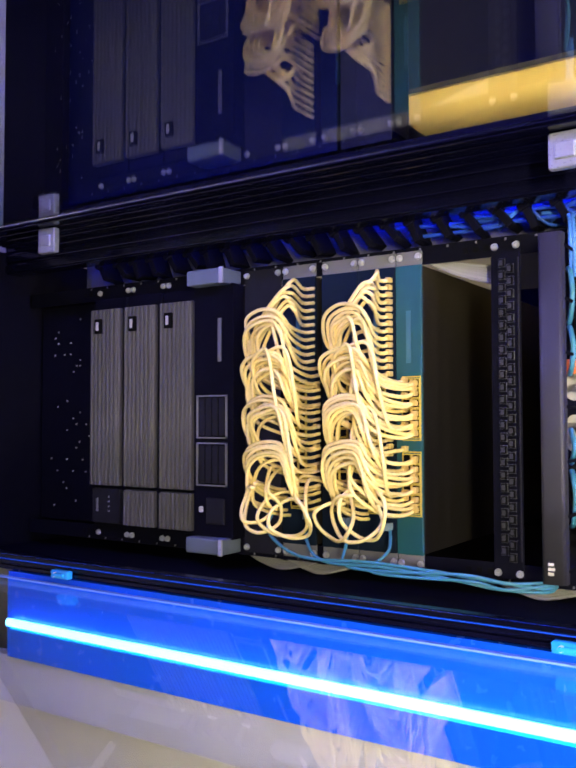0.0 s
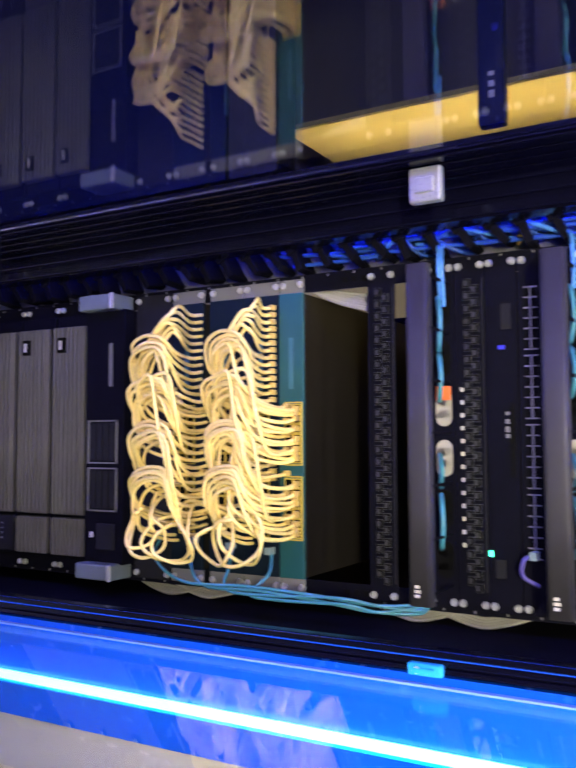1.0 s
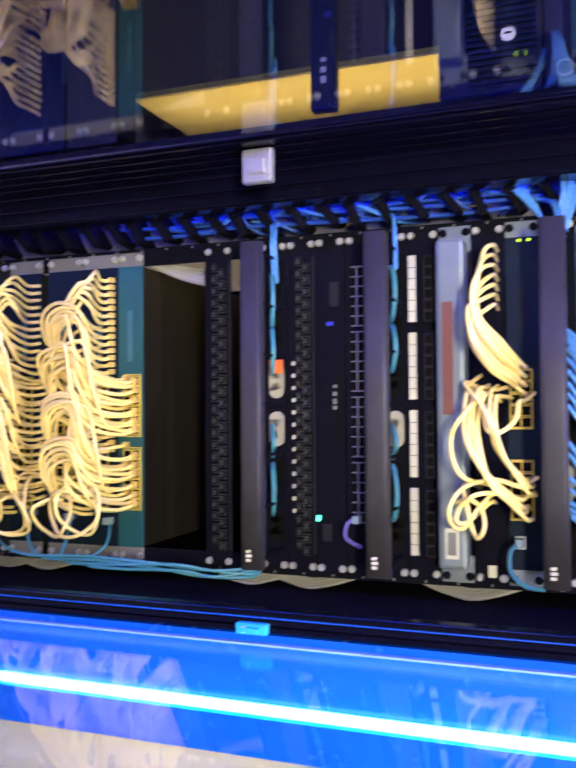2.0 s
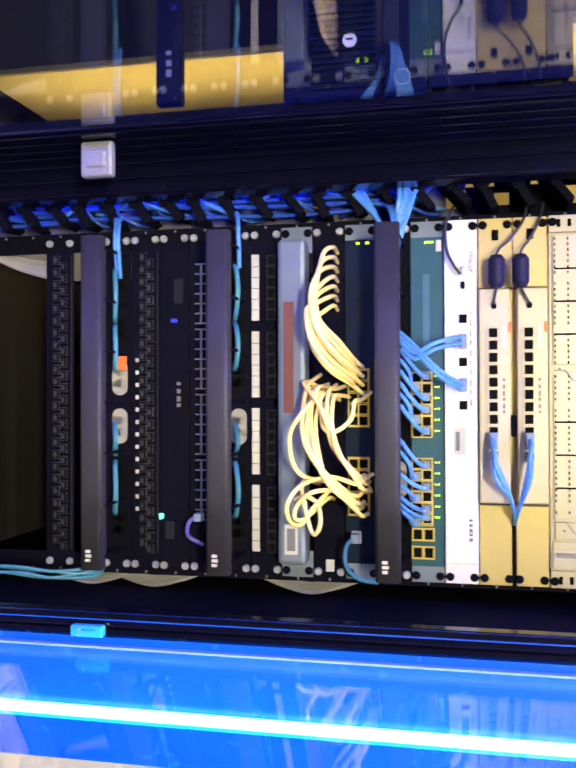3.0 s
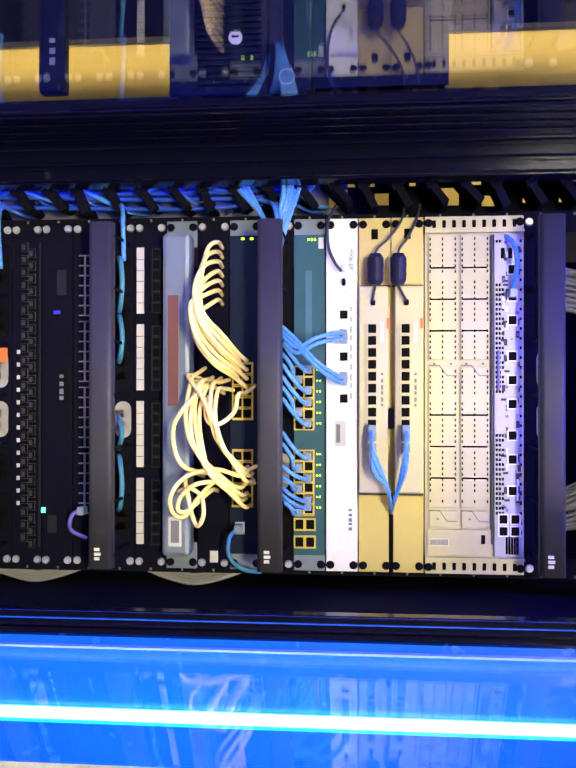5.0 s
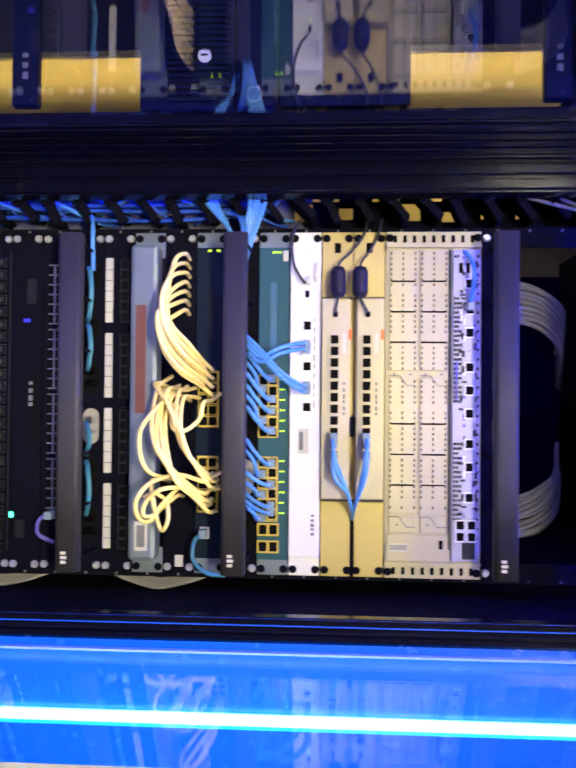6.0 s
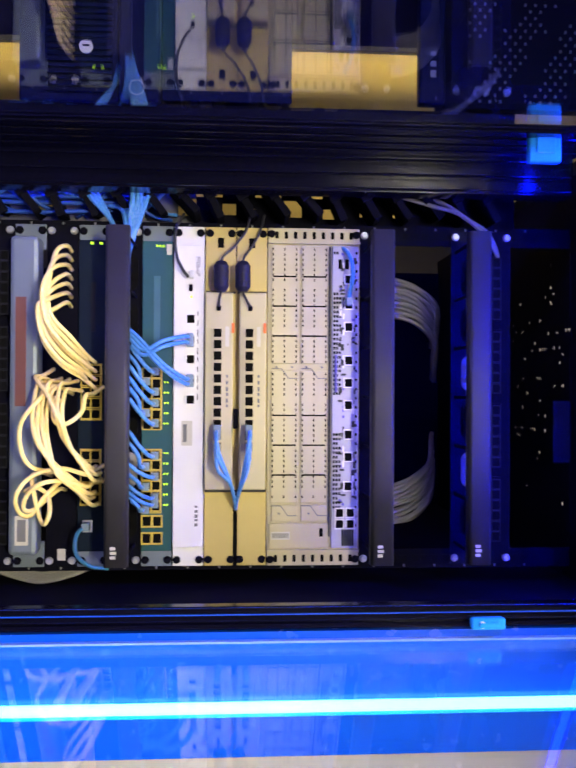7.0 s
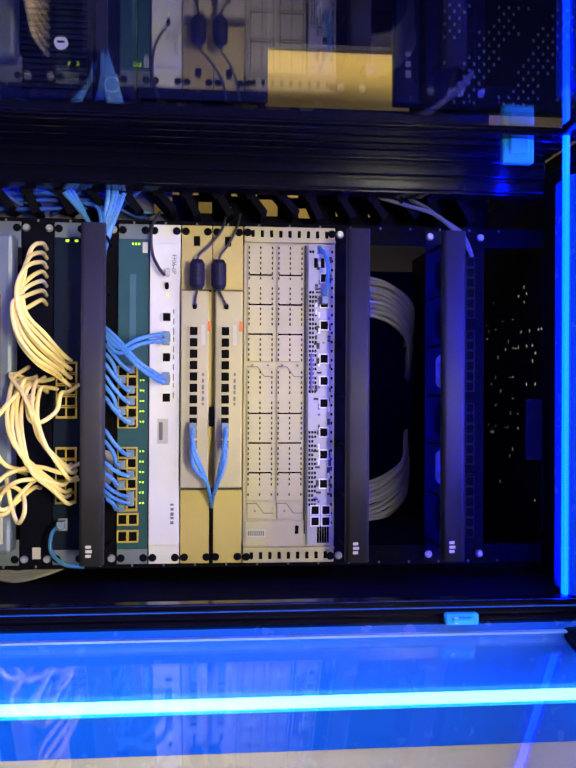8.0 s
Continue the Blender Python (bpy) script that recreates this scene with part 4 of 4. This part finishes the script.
    xr = -0.204 + 0.366 * f
    c = min(4, int(f * 5))
    inner = f * 5 - c
    crest = max(-0.186 + 0.8 * sweep, min(xr - 0.008, CREST[c] + 0.036 * inner - sweep))
    low = crest + 0.060 + 0.016 * inner + (0.040 if c == 0 else 0.0) + r(-0.004, 0.004)
    lift = min(1.0, 0.35 + 2.2 * f)
    tilt = 0.040 if c == 0 else 0.008
    us, ul = u_stream + 0.25 * (1 - lift) + r(-0.10, 0.10), u_low + 0.5 * (1 - lift) + 0.35 * (inner - 0.5) + r(-0.10, 0.10)
    y = -0.112 + 0.022 * (1 - lift) + r(-0.010, 0.008) + 0.016 * (inner - 0.5) - 0.10 * sweep
    drop = xr - crest
    return [(xr, -0.010, zu(u_port)), (xr + 0.003, -0.036, zu(u_port - 0.10)), (xr - 0.004 + r(-0.003, 0.003), 0.72 * y, zu(0.45 * u_port + 0.55 * us)),
            (xr - 0.42 * drop, y, zu(us + 0.10)), (crest + 0.010, y - 0.006, zu(us - 0.16)), (crest + tilt + r(-0.003, 0.003), y, zu(0.48 * us + 0.52 * ul)),
            (0.62 * crest + 0.38 * low - 0.008 + tilt, y + 0.012, zu(0.08 * us + 0.92 * ul)), (low, -0.078 + r(-0.008, 0.008), zu(ul)), (low + 0.020, -0.035, zu(ul + 0.30)), (low + 0.024, -0.008, zu(ul + 0.42))]


for i in range(31):
    f = (i + 0.5) / 31
    yellow(curtain_cord(f, -19.66 if f < 0.35 else -19.42, -19.55 + 0.25 * f, -21.3), plugs=())
for i in range(33):
    f = (i + 0.5) / 33
    yellow(curtain_cord(f, -16.55 if f < 0.435 or 0.675 < f < 0.745 else -15.66 if i % 2 else -15.98, -16.35, -17.95))
# long cords that sweep the whole way along the two streams
for i in range(6):
    f = 0.45 + 0.09 * i
    yellow(curtain_cord(f, -19.5, -19.3 + 0.3 * (i % 3 - 1), -20.9, 0.05 + 0.012 * (i % 4)))
    yellow(curtain_cord(f, -15.98 if i % 2 else -15.66, -16.2 + 0.3 * (i % 3 - 1), -17.6, 0.05 + 0.012 * (i % 4)))
# short cords straight from the gold-edged ports down into the stream
for i in range(12):
    x = (-0.039 if i < 6 else 0.075) + (i % 6) * 0.0152
    yellow([(x, -0.012, zu(-15.6)), (x + 0.006, -0.045, zu(-15.8)), (x - 0.004, -0.088, zu(-16.25)), (x - 0.035, -0.105 + rnd.uniform(-0.01, 0.01), zu(-16.7 + rnd.uniform(-0.2, 0.2))),
            (x - 0.07, -0.085, zu(-17.0)), (x - 0.085, -0.02, zu(-16.9))])
# slack loops at the curtain's lower end
for k, (x, u, a, b) in enumerate(((0.160, -19.6, 0.034, 1.00), (0.166, -19.3, 0.030, 0.85), (0.152, -20.6, 0.038, 0.75), (0.148, -20.9, 0.028, 0.60), (0.158, -16.9, 0.034, 0.95), (0.150, -16.5, 0.040, 0.85), (0.166, -17.6, 0.028, 0.7))):
    turn = rnd.uniform(0.3, 1.2)
    ring = [(x - a * math.cos(turn + q), -0.100 - 0.012 * math.sin(2 * q + k), zu(u + b * math.sin(turn + q))) for q in (0.0, 0.8, 1.6, 2.4, 3.2, 4.0, 4.8, 5.4)]
    yellow([(x - 0.05, -0.012, zu(u + 0.2)), (x - 0.055, -0.06, zu(u + 0.1))] + ring + [(x - 0.03, -0.06, zu(u - 0.4)), (x - 0.02, -0.015, zu(u - 0.5))], "yellow network cable in a slack loop below the ports", plugs=())

# yellow cords of the dark teal switch: one stream bowed across it
PATCH = "yellow network cable bowed across a dark switch"
for i in range(7):
    g, r = i / 6, rnd.uniform
    x0, y = -0.203 + 0.078 * g, -0.070 - 0.012 * (i % 3)
    cable("network_cable", [(x0, -0.004, zu(-3.22)), (x0 - 0.003, -0.034, zu(-3.25)), (x0 + 0.010, 0.85 * y, zu(-3.45 - 0.10 * g)), (-0.150 + 0.040 * g + r(-0.004, 0.004), y, zu(-3.62 - 0.22 * g)),
          (-0.108 + 0.034 * g, y, zu(-3.50 - 0.28 * g + r(-0.05, 0.05))), (-0.080 + 0.038 * g, 0.85 * y, zu(-3.02 - 0.26 * g)), (-0.056 + 0.032 * g, 0.5 * y, zu(-2.62 - 0.12 * g)), (-0.046 + 0.036 * g, -0.012, zu(-2.42 - 0.2 * (i % 2)))],
          0.0031, YELLOW, PATCH, "cable", "yellow patch cords", ())
# and a tangle below it
TANGLE = (((-0.024, -4.05), (0.000, -3.55), (0.028, -3.22), (0.060, -3.10), (0.095, -2.45)),
          ((-0.014, -3.28), (0.020, -3.24), (0.056, -3.05), (0.082, -2.70), (0.104, -2.42)),
          ((-0.016, -3.60), (0.018, -3.78), (0.058, -3.62), (0.093, -3.35), (0.118, -2.90), (0.138, -2.50)),
          ((-0.020, -3.95), (0.028, -4.00), (0.066, -3.72), (0.098, -3.20), (0.122, -2.62)),
          ((-0.010, -3.55), (0.018, -4.05), (0.042, -4.36), (0.074, -4.28), (0.094, -4.00), (0.104, -3.50)),
          ((0.105, -2.45), (0.097, -3.20), (0.106, -4.00), (0.130, -4.38), (0.154, -4.36), (0.157, -4.02), (0.134, -3.66), (0.112, -3.20)),
          ((0.122, -2.50), (0.113, -3.10), (0.114, -3.65), (0.130, -4.12), (0.148, -4.22), (0.150, -3.95), (0.128, -3.40)),
          ((0.108, -4.10), (0.132, -3.92), (0.160, -3.80), (0.168, -3.60), (0.152, -3.42), (0.132, -3.58), (0.122, -3.95), (0.128, -4.30)),
          ((0.000, -2.50), (0.022, -2.60), (0.037, -3.00), (0.032, -3.35), (0.004, -3.55)))
TANGLE += tuple(tuple((x + 0.009, u + 0.14) for x, u in way) for way in TANGLE[:4])
for i, way in enumerate(TANGLE):
    n = len(way) - 1
    side = 0.006 * (i % 4) - 0.009
    pts = [(way[0][0] - 0.004 + side, -0.004, zu(way[0][1] + 0.30)), (way[0][0] - 0.003, -0.036, zu(way[0][1] + 0.12))]
    pts += [(x, -0.034 - 0.048 * math.sin(math.pi * (0.15 + 0.75 * k / n)) - 0.007 * ((i + k) % 3), zu(u)) for k, (x, u) in enumerate(way)]
    pts += [(way[-1][0] + 0.004, -0.010, zu(way[-1][1] + 0.06))]
    yellow(pts, "yellow network cable tangled below a dark switch", "yellow tangled cords", ())


def blue(pts, label="blue network cable in a switch port", group="blue network cables", r=0.0029, plugs=(0,)):
    cable("network_cable", pts, r, BLUE, label, "cable", group, plugs)


# blue cords of the teal switch, gathered behind the cable manager
for g, xs in enumerate(((-0.034, -0.020, -0.006), (0.010, 0.024, 0.038), (0.083, 0.098), (0.112, 0.126, 0.141), (0.150, 0.158))):
    for k, x in enumerate(xs):
        u = -0.80 if k % 2 else -0.52
        bow = -0.035 if g < 3 else -0.02
        blue([(x, -0.016, zu(u)), (x - 0.001, -0.045, zu(u - 0.12)), (x + bow * 0.5, -0.062, zu(-0.95)), (x + bow, -0.06, zu(-1.25)), (x + bow * 1.3, -0.045, zu(-1.7))])
for k, (x, xb) in enumerate(((-0.082, -0.062), (-0.074, -0.055), (-0.025, -0.072), (-0.018, -0.066))):
    blue([(x, -0.02, zu(0.56)), (x, -0.05, zu(0.4)), (x * 0.6 + xb * 0.4, -0.075, zu(-0.2)), (xb, -0.07, zu(-0.8)), (xb - 0.02, -0.06, zu(-1.3)), (xb - 0.03, -0.045, zu(-1.7))],
         "blue network cable from the white appliance")
# blue cords down the tray switches
for k, (x, u) in enumerate(((0.045, 1.42), (0.055, 1.42), (0.071, 1.42), (0.045, 2.42), (0.055, 2.42), (0.071, 2.42))):
    s = -1 if u < 2 else 1
    blue([(x, -0.026, zu(u)), (x + 0.008, -0.05, zu(u + s * 0.02)), (x + 0.03, -0.055, zu(u - s * 0.05)), (0.115 + 0.002 * k, -0.045, zu(2.0 - s * -0.18)), (0.14, -0.035, zu(2.02 + s * 0.06)), (0.158, -0.01, zu(2.01)), (0.165, 0.02, zu(2.01))],
         "blue network cable bundled on a gold tray", r=0.0026)
# blue cords leaving to the left duct
for u, x0, n in ((-10.35, -0.236, 2), (-6.3, -0.235, 1), (-1.55, -0.235, 2), (5.55, -0.185, 1)):
    for k in range(n):
        d = 0.1 * k
        blue([(x0 + 0.05 + 0.01 * k, -0.02 if u < 5 else -0.012, zu(u + 0.05 + d)), (x0 + 0.01, -0.035, zu(u + 0.12 + d)), (x0 - 0.02, -0.02, zu(u + d)), (x0 - 0.035, 0.01, zu(u - 0.35 + 2 * d)),
              (x0 - 0.045, 0.03, zu(u - 1.2 + d))], "blue network cable turning into the side duct", r=0.0032, plugs=(0,) if u > 5 else ())
# a fan of blue cords from the duct to the space behind a manager cover
for k in range(7):
    j = rnd.uniform(-0.006, 0.006)
    blue([(-0.325 + j, 0.03, zu(-0.2 - 0.28 * k)), (-0.298 + j, 0.006, zu(-0.62 - 0.14 * k)), (-0.268 + 2 * j, -0.012 - 0.002 * k, zu(-0.85 - 0.07 * k)), (-0.235 + j, -0.022, zu(-1.1 - 0.05 * k)), (-0.20 + 3 * j, -0.022, zu(-1.4)), (-0.17 + j, -0.012, zu(-1.6))],
         "blue network cable fanning out of the side duct", r=0.0034, plugs=())
for k in range(3):
    blue([(-0.33, 0.03, zu(-3.0 - 0.3 * k)), (-0.305, 0.008, zu(-2.7 - 0.2 * k)), (-0.275, -0.008, zu(-2.3 - 0.12 * k)), (-0.245, -0.012, zu(-1.95)), (-0.215, -0.01, zu(-1.75))], "blue network cable fanning out of the side duct", r=0.0034, plugs=())
# cords that slant from finger to finger in the duct
for k in range(22):
    u = -12.6 + 0.55 * k + rnd.uniform(-0.2, 0.2)
    a, b, w = rnd.uniform(-0.312, -0.296), rnd.uniform(-0.276, -0.258), rnd.uniform(0.7, 1.9)
    a, b = (a, b) if k % 3 else (b, a)
    cable("network_cable", [(a, 0.04, zu(u - 0.4)), (a + 0.2 * (b - a), 0.022, zu(u)), (a + 0.55 * (b - a) + rnd.uniform(-0.006, 0.006), 0.008, zu(u + 0.5 * w)), (b, 0.018, zu(u + w)), (b, 0.042, zu(u + w + 0.5))],
          rnd.choice((0.0026, 0.0034)), BLUE if k % 4 == 0 else DEEPBLUE, "blue network cable slanting through the side duct", "cable", "blue duct cords", ())
# bundle of blue cords down the duct
bundle("bundle of blue cables running down the side duct", [[(-0.285 + 0.004 * (i % 7), 0.012 + 0.006 * (i // 7), zu(-14 - 0.4 * i)), (-0.282 + 0.0045 * (i % 7) + 0.006 * math.sin(i), 0.014 + 0.006 * (i // 7), zu(-13)),
     (-0.29 + 0.005 * (i % 7) + 0.006 * math.cos(i * 2), 0.012 + 0.006 * (i // 7), zu(-12)), (-0.284 + 0.0045 * (i % 7), 0.012 + 0.006 * (i // 7), zu(-5)), (-0.286 + 0.004 * (i % 7), 0.016 + 0.006 * (i // 7), zu(-0.9 - 0.3 * i))]
     for i in (0, 2, 5, 7)], 0.0032, DEEPBLUE)
# aqua loops in the cable managers
for u in (-11, -7):
    for k, (a, b) in enumerate(((-0.19, -0.115), (-0.11, -0.045), (0.03, 0.075), (0.085, 0.16))):
        cable("network_cable", [(a, -0.012, zu(u + 0.55)), (a + 0.01, -0.03, zu(u + 0.72)), ((a + b) / 2, -0.038, zu(u + 0.82)), (b - 0.01, -0.03, zu(u + 0.72)), (b, -0.012, zu(u + 0.55))], 0.0036, AQUA,
              "aqua network cable looping through a cable manager", "cable", "aqua network cables", ())
# aqua cords along the right rail under the yellow curtain
for k in range(4):
    cable("network_cable", [(0.165 + 0.004 * k, -0.02, zu(-21.3 + 1.6 * k)), (0.195 + 0.004 * k, -0.06, zu(-20.9 + 1.6 * k)), (0.224 + 0.003 * k, -0.085, zu(-19.2 + 0.9 * k)), (0.222 + 0.005 * k, -0.085, zu(-16.5 + 0.4 * k)),
          (0.228 + 0.008 * (k % 2), -0.075, zu(-14 + 0.3 * k)), (0.238 + 0.009 * (k % 2), -0.05, zu(-12.3)), (0.238 + 0.004 * k, -0.02, zu(-11.2)), (0.244, 0.004, zu(-11.0))], 0.0025, AQUA,
          "aqua network cable sagging along the rack's side", "cable", "aqua side cords", (0,))
cable("network_cable", [(0.182, -0.014, zu(-2.65)), (0.19, -0.04, zu(-2.85)), (0.215, -0.045, zu(-2.85)), (0.235, -0.03, zu(-2.5)), (0.243, -0.01, zu(-2.0))], 0.0028, AQUA, "short aqua cord in an uplink port", "cable")
cable("network_cable", [(0.16, -0.015, zu(-7.55)), (0.165, -0.03, zu(-7.8)), (0.185, -0.03, zu(-7.85)), (0.2, -0.012, zu(-7.5))], 0.0028, INDIGO, "short violet cord in a patch panel", "cable")
# grey cable loops behind the right rail
for u in (-21.5, -19.8, -11.6, -9.4, -4.2):
    for k in range(4):
        w = 1.5 - 0.14 * k
        cable("side_cable", [(0.249, 0.02 + 0.004 * k, zu(u - w)), (0.258 - 0.002 * k, 0.016 + 0.004 * k, zu(u - w * 0.6)), (0.266 - 0.003 * k, 0.014 + 0.004 * k, zu(u)), (0.258 - 0.002 * k, 0.016 + 0.004 * k, zu(u + w * 0.6)), (0.249, 0.02 + 0.004 * k, zu(u + w))],
              0.003, GREYCABLE, "grey cable loop behind the mounting rail", "cable", "grey side loops", ())
# power leads with ferrite cores on the tray switches
for u, uf, top in ((1.42, 1.52, 2.30), (2.42, 2.20, 2.75)):
    cable("power_lead", [(-0.262, 0.01, zu(top + 0.15)), (-0.235, -0.012, zu(top)), (-0.21, -0.022, zu(0.5 * top + 0.5 * uf)), (-0.190, -0.026, zu(uf)), (-0.150, -0.026, zu(uf)), (-0.136, -0.030, zu(0.5 * u + 0.5 * uf)), (-0.126, -0.026, zu(u + 0.02))],
          0.0018, BLACKCABLE, "thin black power lead with a ferrite core", "cable", "power leads", ())
    f = thing("ferrite_core", (-0.168, -0.026, zu(uf)), "dark ribbed ferrite core on a power lead", "ferrite core", "ferrite cores")
    bm = bmesh.new()
    drum(bm, -0.168, -0.026, zu(uf), 0.0108, 0.030, "x", 18)
    drum(bm, -0.186, -0.026, zu(uf), 0.0070, 0.006, "x", 18, 0.0106)
    drum(bm, -0.150, -0.026, zu(uf), 0.0106, 0.006, "x", 18, 0.0070)
    part("sleeve", bm, FERRITE, f)
    for k in (-1, 1):
        bm = bmesh.new()
        drum(bm, -0.168 + 0.006 * k, -0.026, zu(uf), 0.0112, 0.002, "x", 18)
        part("collar", bm, FERRITE, f)
cable("power_lead", [(-0.262, 0.01, zu(0.3)), (-0.235, -0.015, zu(0.08)), (-0.2, -0.02, zu(0.1)), (-0.178, -0.025, zu(0.3)), (-0.166, -0.025, zu(0.5))], 0.0022, BLACKCABLE, "black power lead of the white appliance", "cable", "power leads", ())
# bundles in the open space at the top
for name, pts in (("cable_bundle", ((-0.158, 0.07, 6.5), (-0.162, 0.075, 7.4), (-0.150, 0.08, 8.3), (-0.115, 0.07, 8.9), (-0.06, 0.12, 9.1))), ("cable_bundle", ((0.165, 0.08, 6.6), (0.160, 0.08, 7.4), (0.148, 0.085, 8.2), (0.120, 0.07, 8.7), (0.08, 0.11, 9.0)))):
    bundle("grey cable bundle curving through an open rack space", [[(x + 0.0072 * (i % 9) - 0.02 + rnd.uniform(-0.003, 0.003), y + 0.007 * (i // 9), zu(u) + rnd.uniform(-0.003, 0.003)) for x, y, u in pts] for i in range(18)], 0.0032, GREYCABLE)
for k in range(2):
    cable("network_cable", [(-0.29, 0.0, zu(7.4 + 0.9 * k)), (-0.275, -0.01, zu(8.4 + 0.5 * k)), (-0.262 + 0.006 * k, -0.02, zu(9.2 + 0.2 * k)), (-0.235, -0.025, zu(9.9 + 0.15 * k)), (-0.205, -0.01, zu(10.5)), (-0.19, 0.02, zu(10.6))], 0.003, GREYCABLE,
          "pale grey cord at the top of the rack", "cable", "pale top cords", ())
# violet lit bundle above the teal switch
bundle("pale cable bundle in the gap above a teal switch", [[(-0.232 + 0.002 * i, 0.01, zu(-15.2)), (-0.218 + 0.003 * i, 0.02, zu(-14.2)), (-0.21 + 0.004 * i, 0.03, zu(-13.1)), (-0.208 + 0.004 * i, 0.05, zu(-12.6))] for i in range(7)], 0.0028, GREYCABLE)

# ---- the neighbouring rack, seen through the open glass door ----
nb = thing("neighbouring_rack", (-0.7, 0.3, 0.0), "dark neighbouring equipment rack with open slots", "rack")
part("left_rail", boxed(-0.95, -0.905, 0.0, 0.03, 0.05, 2.15), BLACK, nb)
part("right_rail", boxed(-0.425, -0.405, 0.012, 0.03, 0.05, 2.15), BLACK, nb)
part("base", boxed(-0.96, -0.36, -0.02, 0.66, 0.0, zu(-33)), BLACK, nb)


def neighbour_unit(u0, u1, label, material, name="neighbour_unit", y=-0.004, category="rack unit", right=-0.425):
    t = thing(name, (-0.66, 0.0, zu(u0)), label, category)
    part("face_plate", boxed(-0.905, right, y, 0.0, zu(u0) + 0.001, zu(u1) - 0.001, bevel=0.001), material, t)
    part("chassis", boxed(-0.89, right - 0.015, 0.0, 0.06, zu(u0) + 0.001, zu(u1) - 0.001), BLACK, t)
    return t


def neighbour_cover(u0, u1, label, material, name, y, category):
    t = thing(name, (-0.66, 0.0, zu(u0)), label, category)
    part("face_plate", boxed(-0.905, -0.425, y, y + 0.02, zu(u0), zu(u1), bevel=0.003), material, t)
    return t


neighbour_unit(-33, -18.7, "navy stacked server fronts in the neighbouring rack", BLUEPOLY)
neighbour_unit(-18.6, -16.5, "dark grey unit in the neighbouring rack", CHARCOAL)
for u in (-9.0, 7.85):
    t = neighbour_cover(u, u + 0.85, "navy cable manager cover with a pale print", BLUEPOLY, "cable_cover", -0.02, "cable manager")
    bars_of_print(t, -0.50, -0.46, zu(u + 0.45), -0.02, 3, 0.008, GREYPRINT)
ws = thing("workstation", (-0.66, 0.1, zu(-4.2)), "dark slatted workstation with a round pale logo and power ring", "computer")
part("chassis", boxed(-0.89, -0.425, 0.0, 0.08, zu(-4.86), zu(-0.45)), BLACK, ws)
part("smooth_panel", boxed(-0.9, -0.418, -0.018, 0.0, zu(-1.75), zu(-0.45), bevel=0.004), BLUEPOLY, ws)
part("front_panel", boxed(-0.9, -0.418, -0.012, 0.0, zu(-4.88), zu(-1.78), bevel=0.004), BLUEPOLY, ws)
for i in range(26):
    x = -0.432 - i * 0.0085
    part("slat", boxed(x - 0.0022, x + 0.0022, -0.018, -0.012, zu(-4.0), zu(-1.95), bevel=0.0008), BLUEPOLY, ws)
bm = bmesh.new()
drum(bm, -0.492, -0.0195, zu(-2.76), 0.0095, 0.003, seg=24)
part("logo_disc", bm, LABEL, ws, "pale round logo disc")
for k in (-1, 1):
    part("logo_stroke", boxed(-0.4975 + 0.003 * k, -0.4955 + 0.004 * k, -0.0216, -0.0205, zu(-2.76) - 0.005, zu(-2.76) + 0.005), BLUEPOLY, ws)
bm = bmesh.new()
bmesh.ops.create_circle(bm, segments=28, radius=0.011, matrix=Matrix.Translation((-0.437, -0.019, zu(-1.18))) @ pose(0, 0, 0, 90, 0, 0))
r = bmesh.ops.extrude_edge_only(bm, edges=bm.edges[:])
bmesh.ops.scale(bm, vec=(0.88, 1, 0.88), verts=[v for v in r["geom"] if isinstance(v, bmesh.types.BMVert)], space=Matrix.Translation((0.437, 0.019, -zu(-1.18))))
part("power_ring", bm, GREYPRINT, ws)
neighbour_unit(-0.43, 3.78, "navy blank front in the neighbouring rack", BLUEPOLY)
screen = neighbour_unit(8.75, 17.0, "dark perforated front in the neighbouring rack", BLACK)
# Light through the holes is painted as pale chips, in diagonal patches.
bm = bmesh.new()
for i in range(16):
    for j in range(34):
        x, z = -0.436 - 0.0095 * i, zu(9.6) + 0.0075 * j
        if (i + j) % 2 == 0 and math.sin(0.55 * j - 0.4 * i) + 0.5 * math.sin(1.3 * i) > -0.2:
            box(bm, x - 0.0022, x + 0.0022, -0.0052, -0.0036, z - 0.0016, z + 0.0016)
tagged(part("perforation", bm, HOLELIGHT, screen, "pale chips painted for light through the punched holes"), kind="stuff")

# White chips stand in for light showing through the screen's holes.
HOLEPIN = shared("white_light_speck", boxed(-0.0016, 0.0016, -0.0006, 0.0006, -0.0012, 0.0012), LABEL)
tg = thing("paper_tag", (0.05, 0.0, zu(11.5)), "small grey paper tag on the perforated panel", "tag")
part("sheet", boxed(0.005, 0.095, -0.002, 0.0, zu(12.45), zu(13.0)), CHARCOAL, tg)

sp = thing("perforated_screen", (0, 0.0, zu(-33)), "black perforated screen low in the rack with white painted light specks", "screen")
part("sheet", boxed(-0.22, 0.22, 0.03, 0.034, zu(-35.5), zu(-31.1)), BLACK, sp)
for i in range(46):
    piece("white_light_speck", HOLEPIN, sp, round(rnd.uniform(-0.19, 0.2) / 0.012) * 0.012, 0.0292, zu(-34.8 + rnd.randint(0, 16) * 0.21))
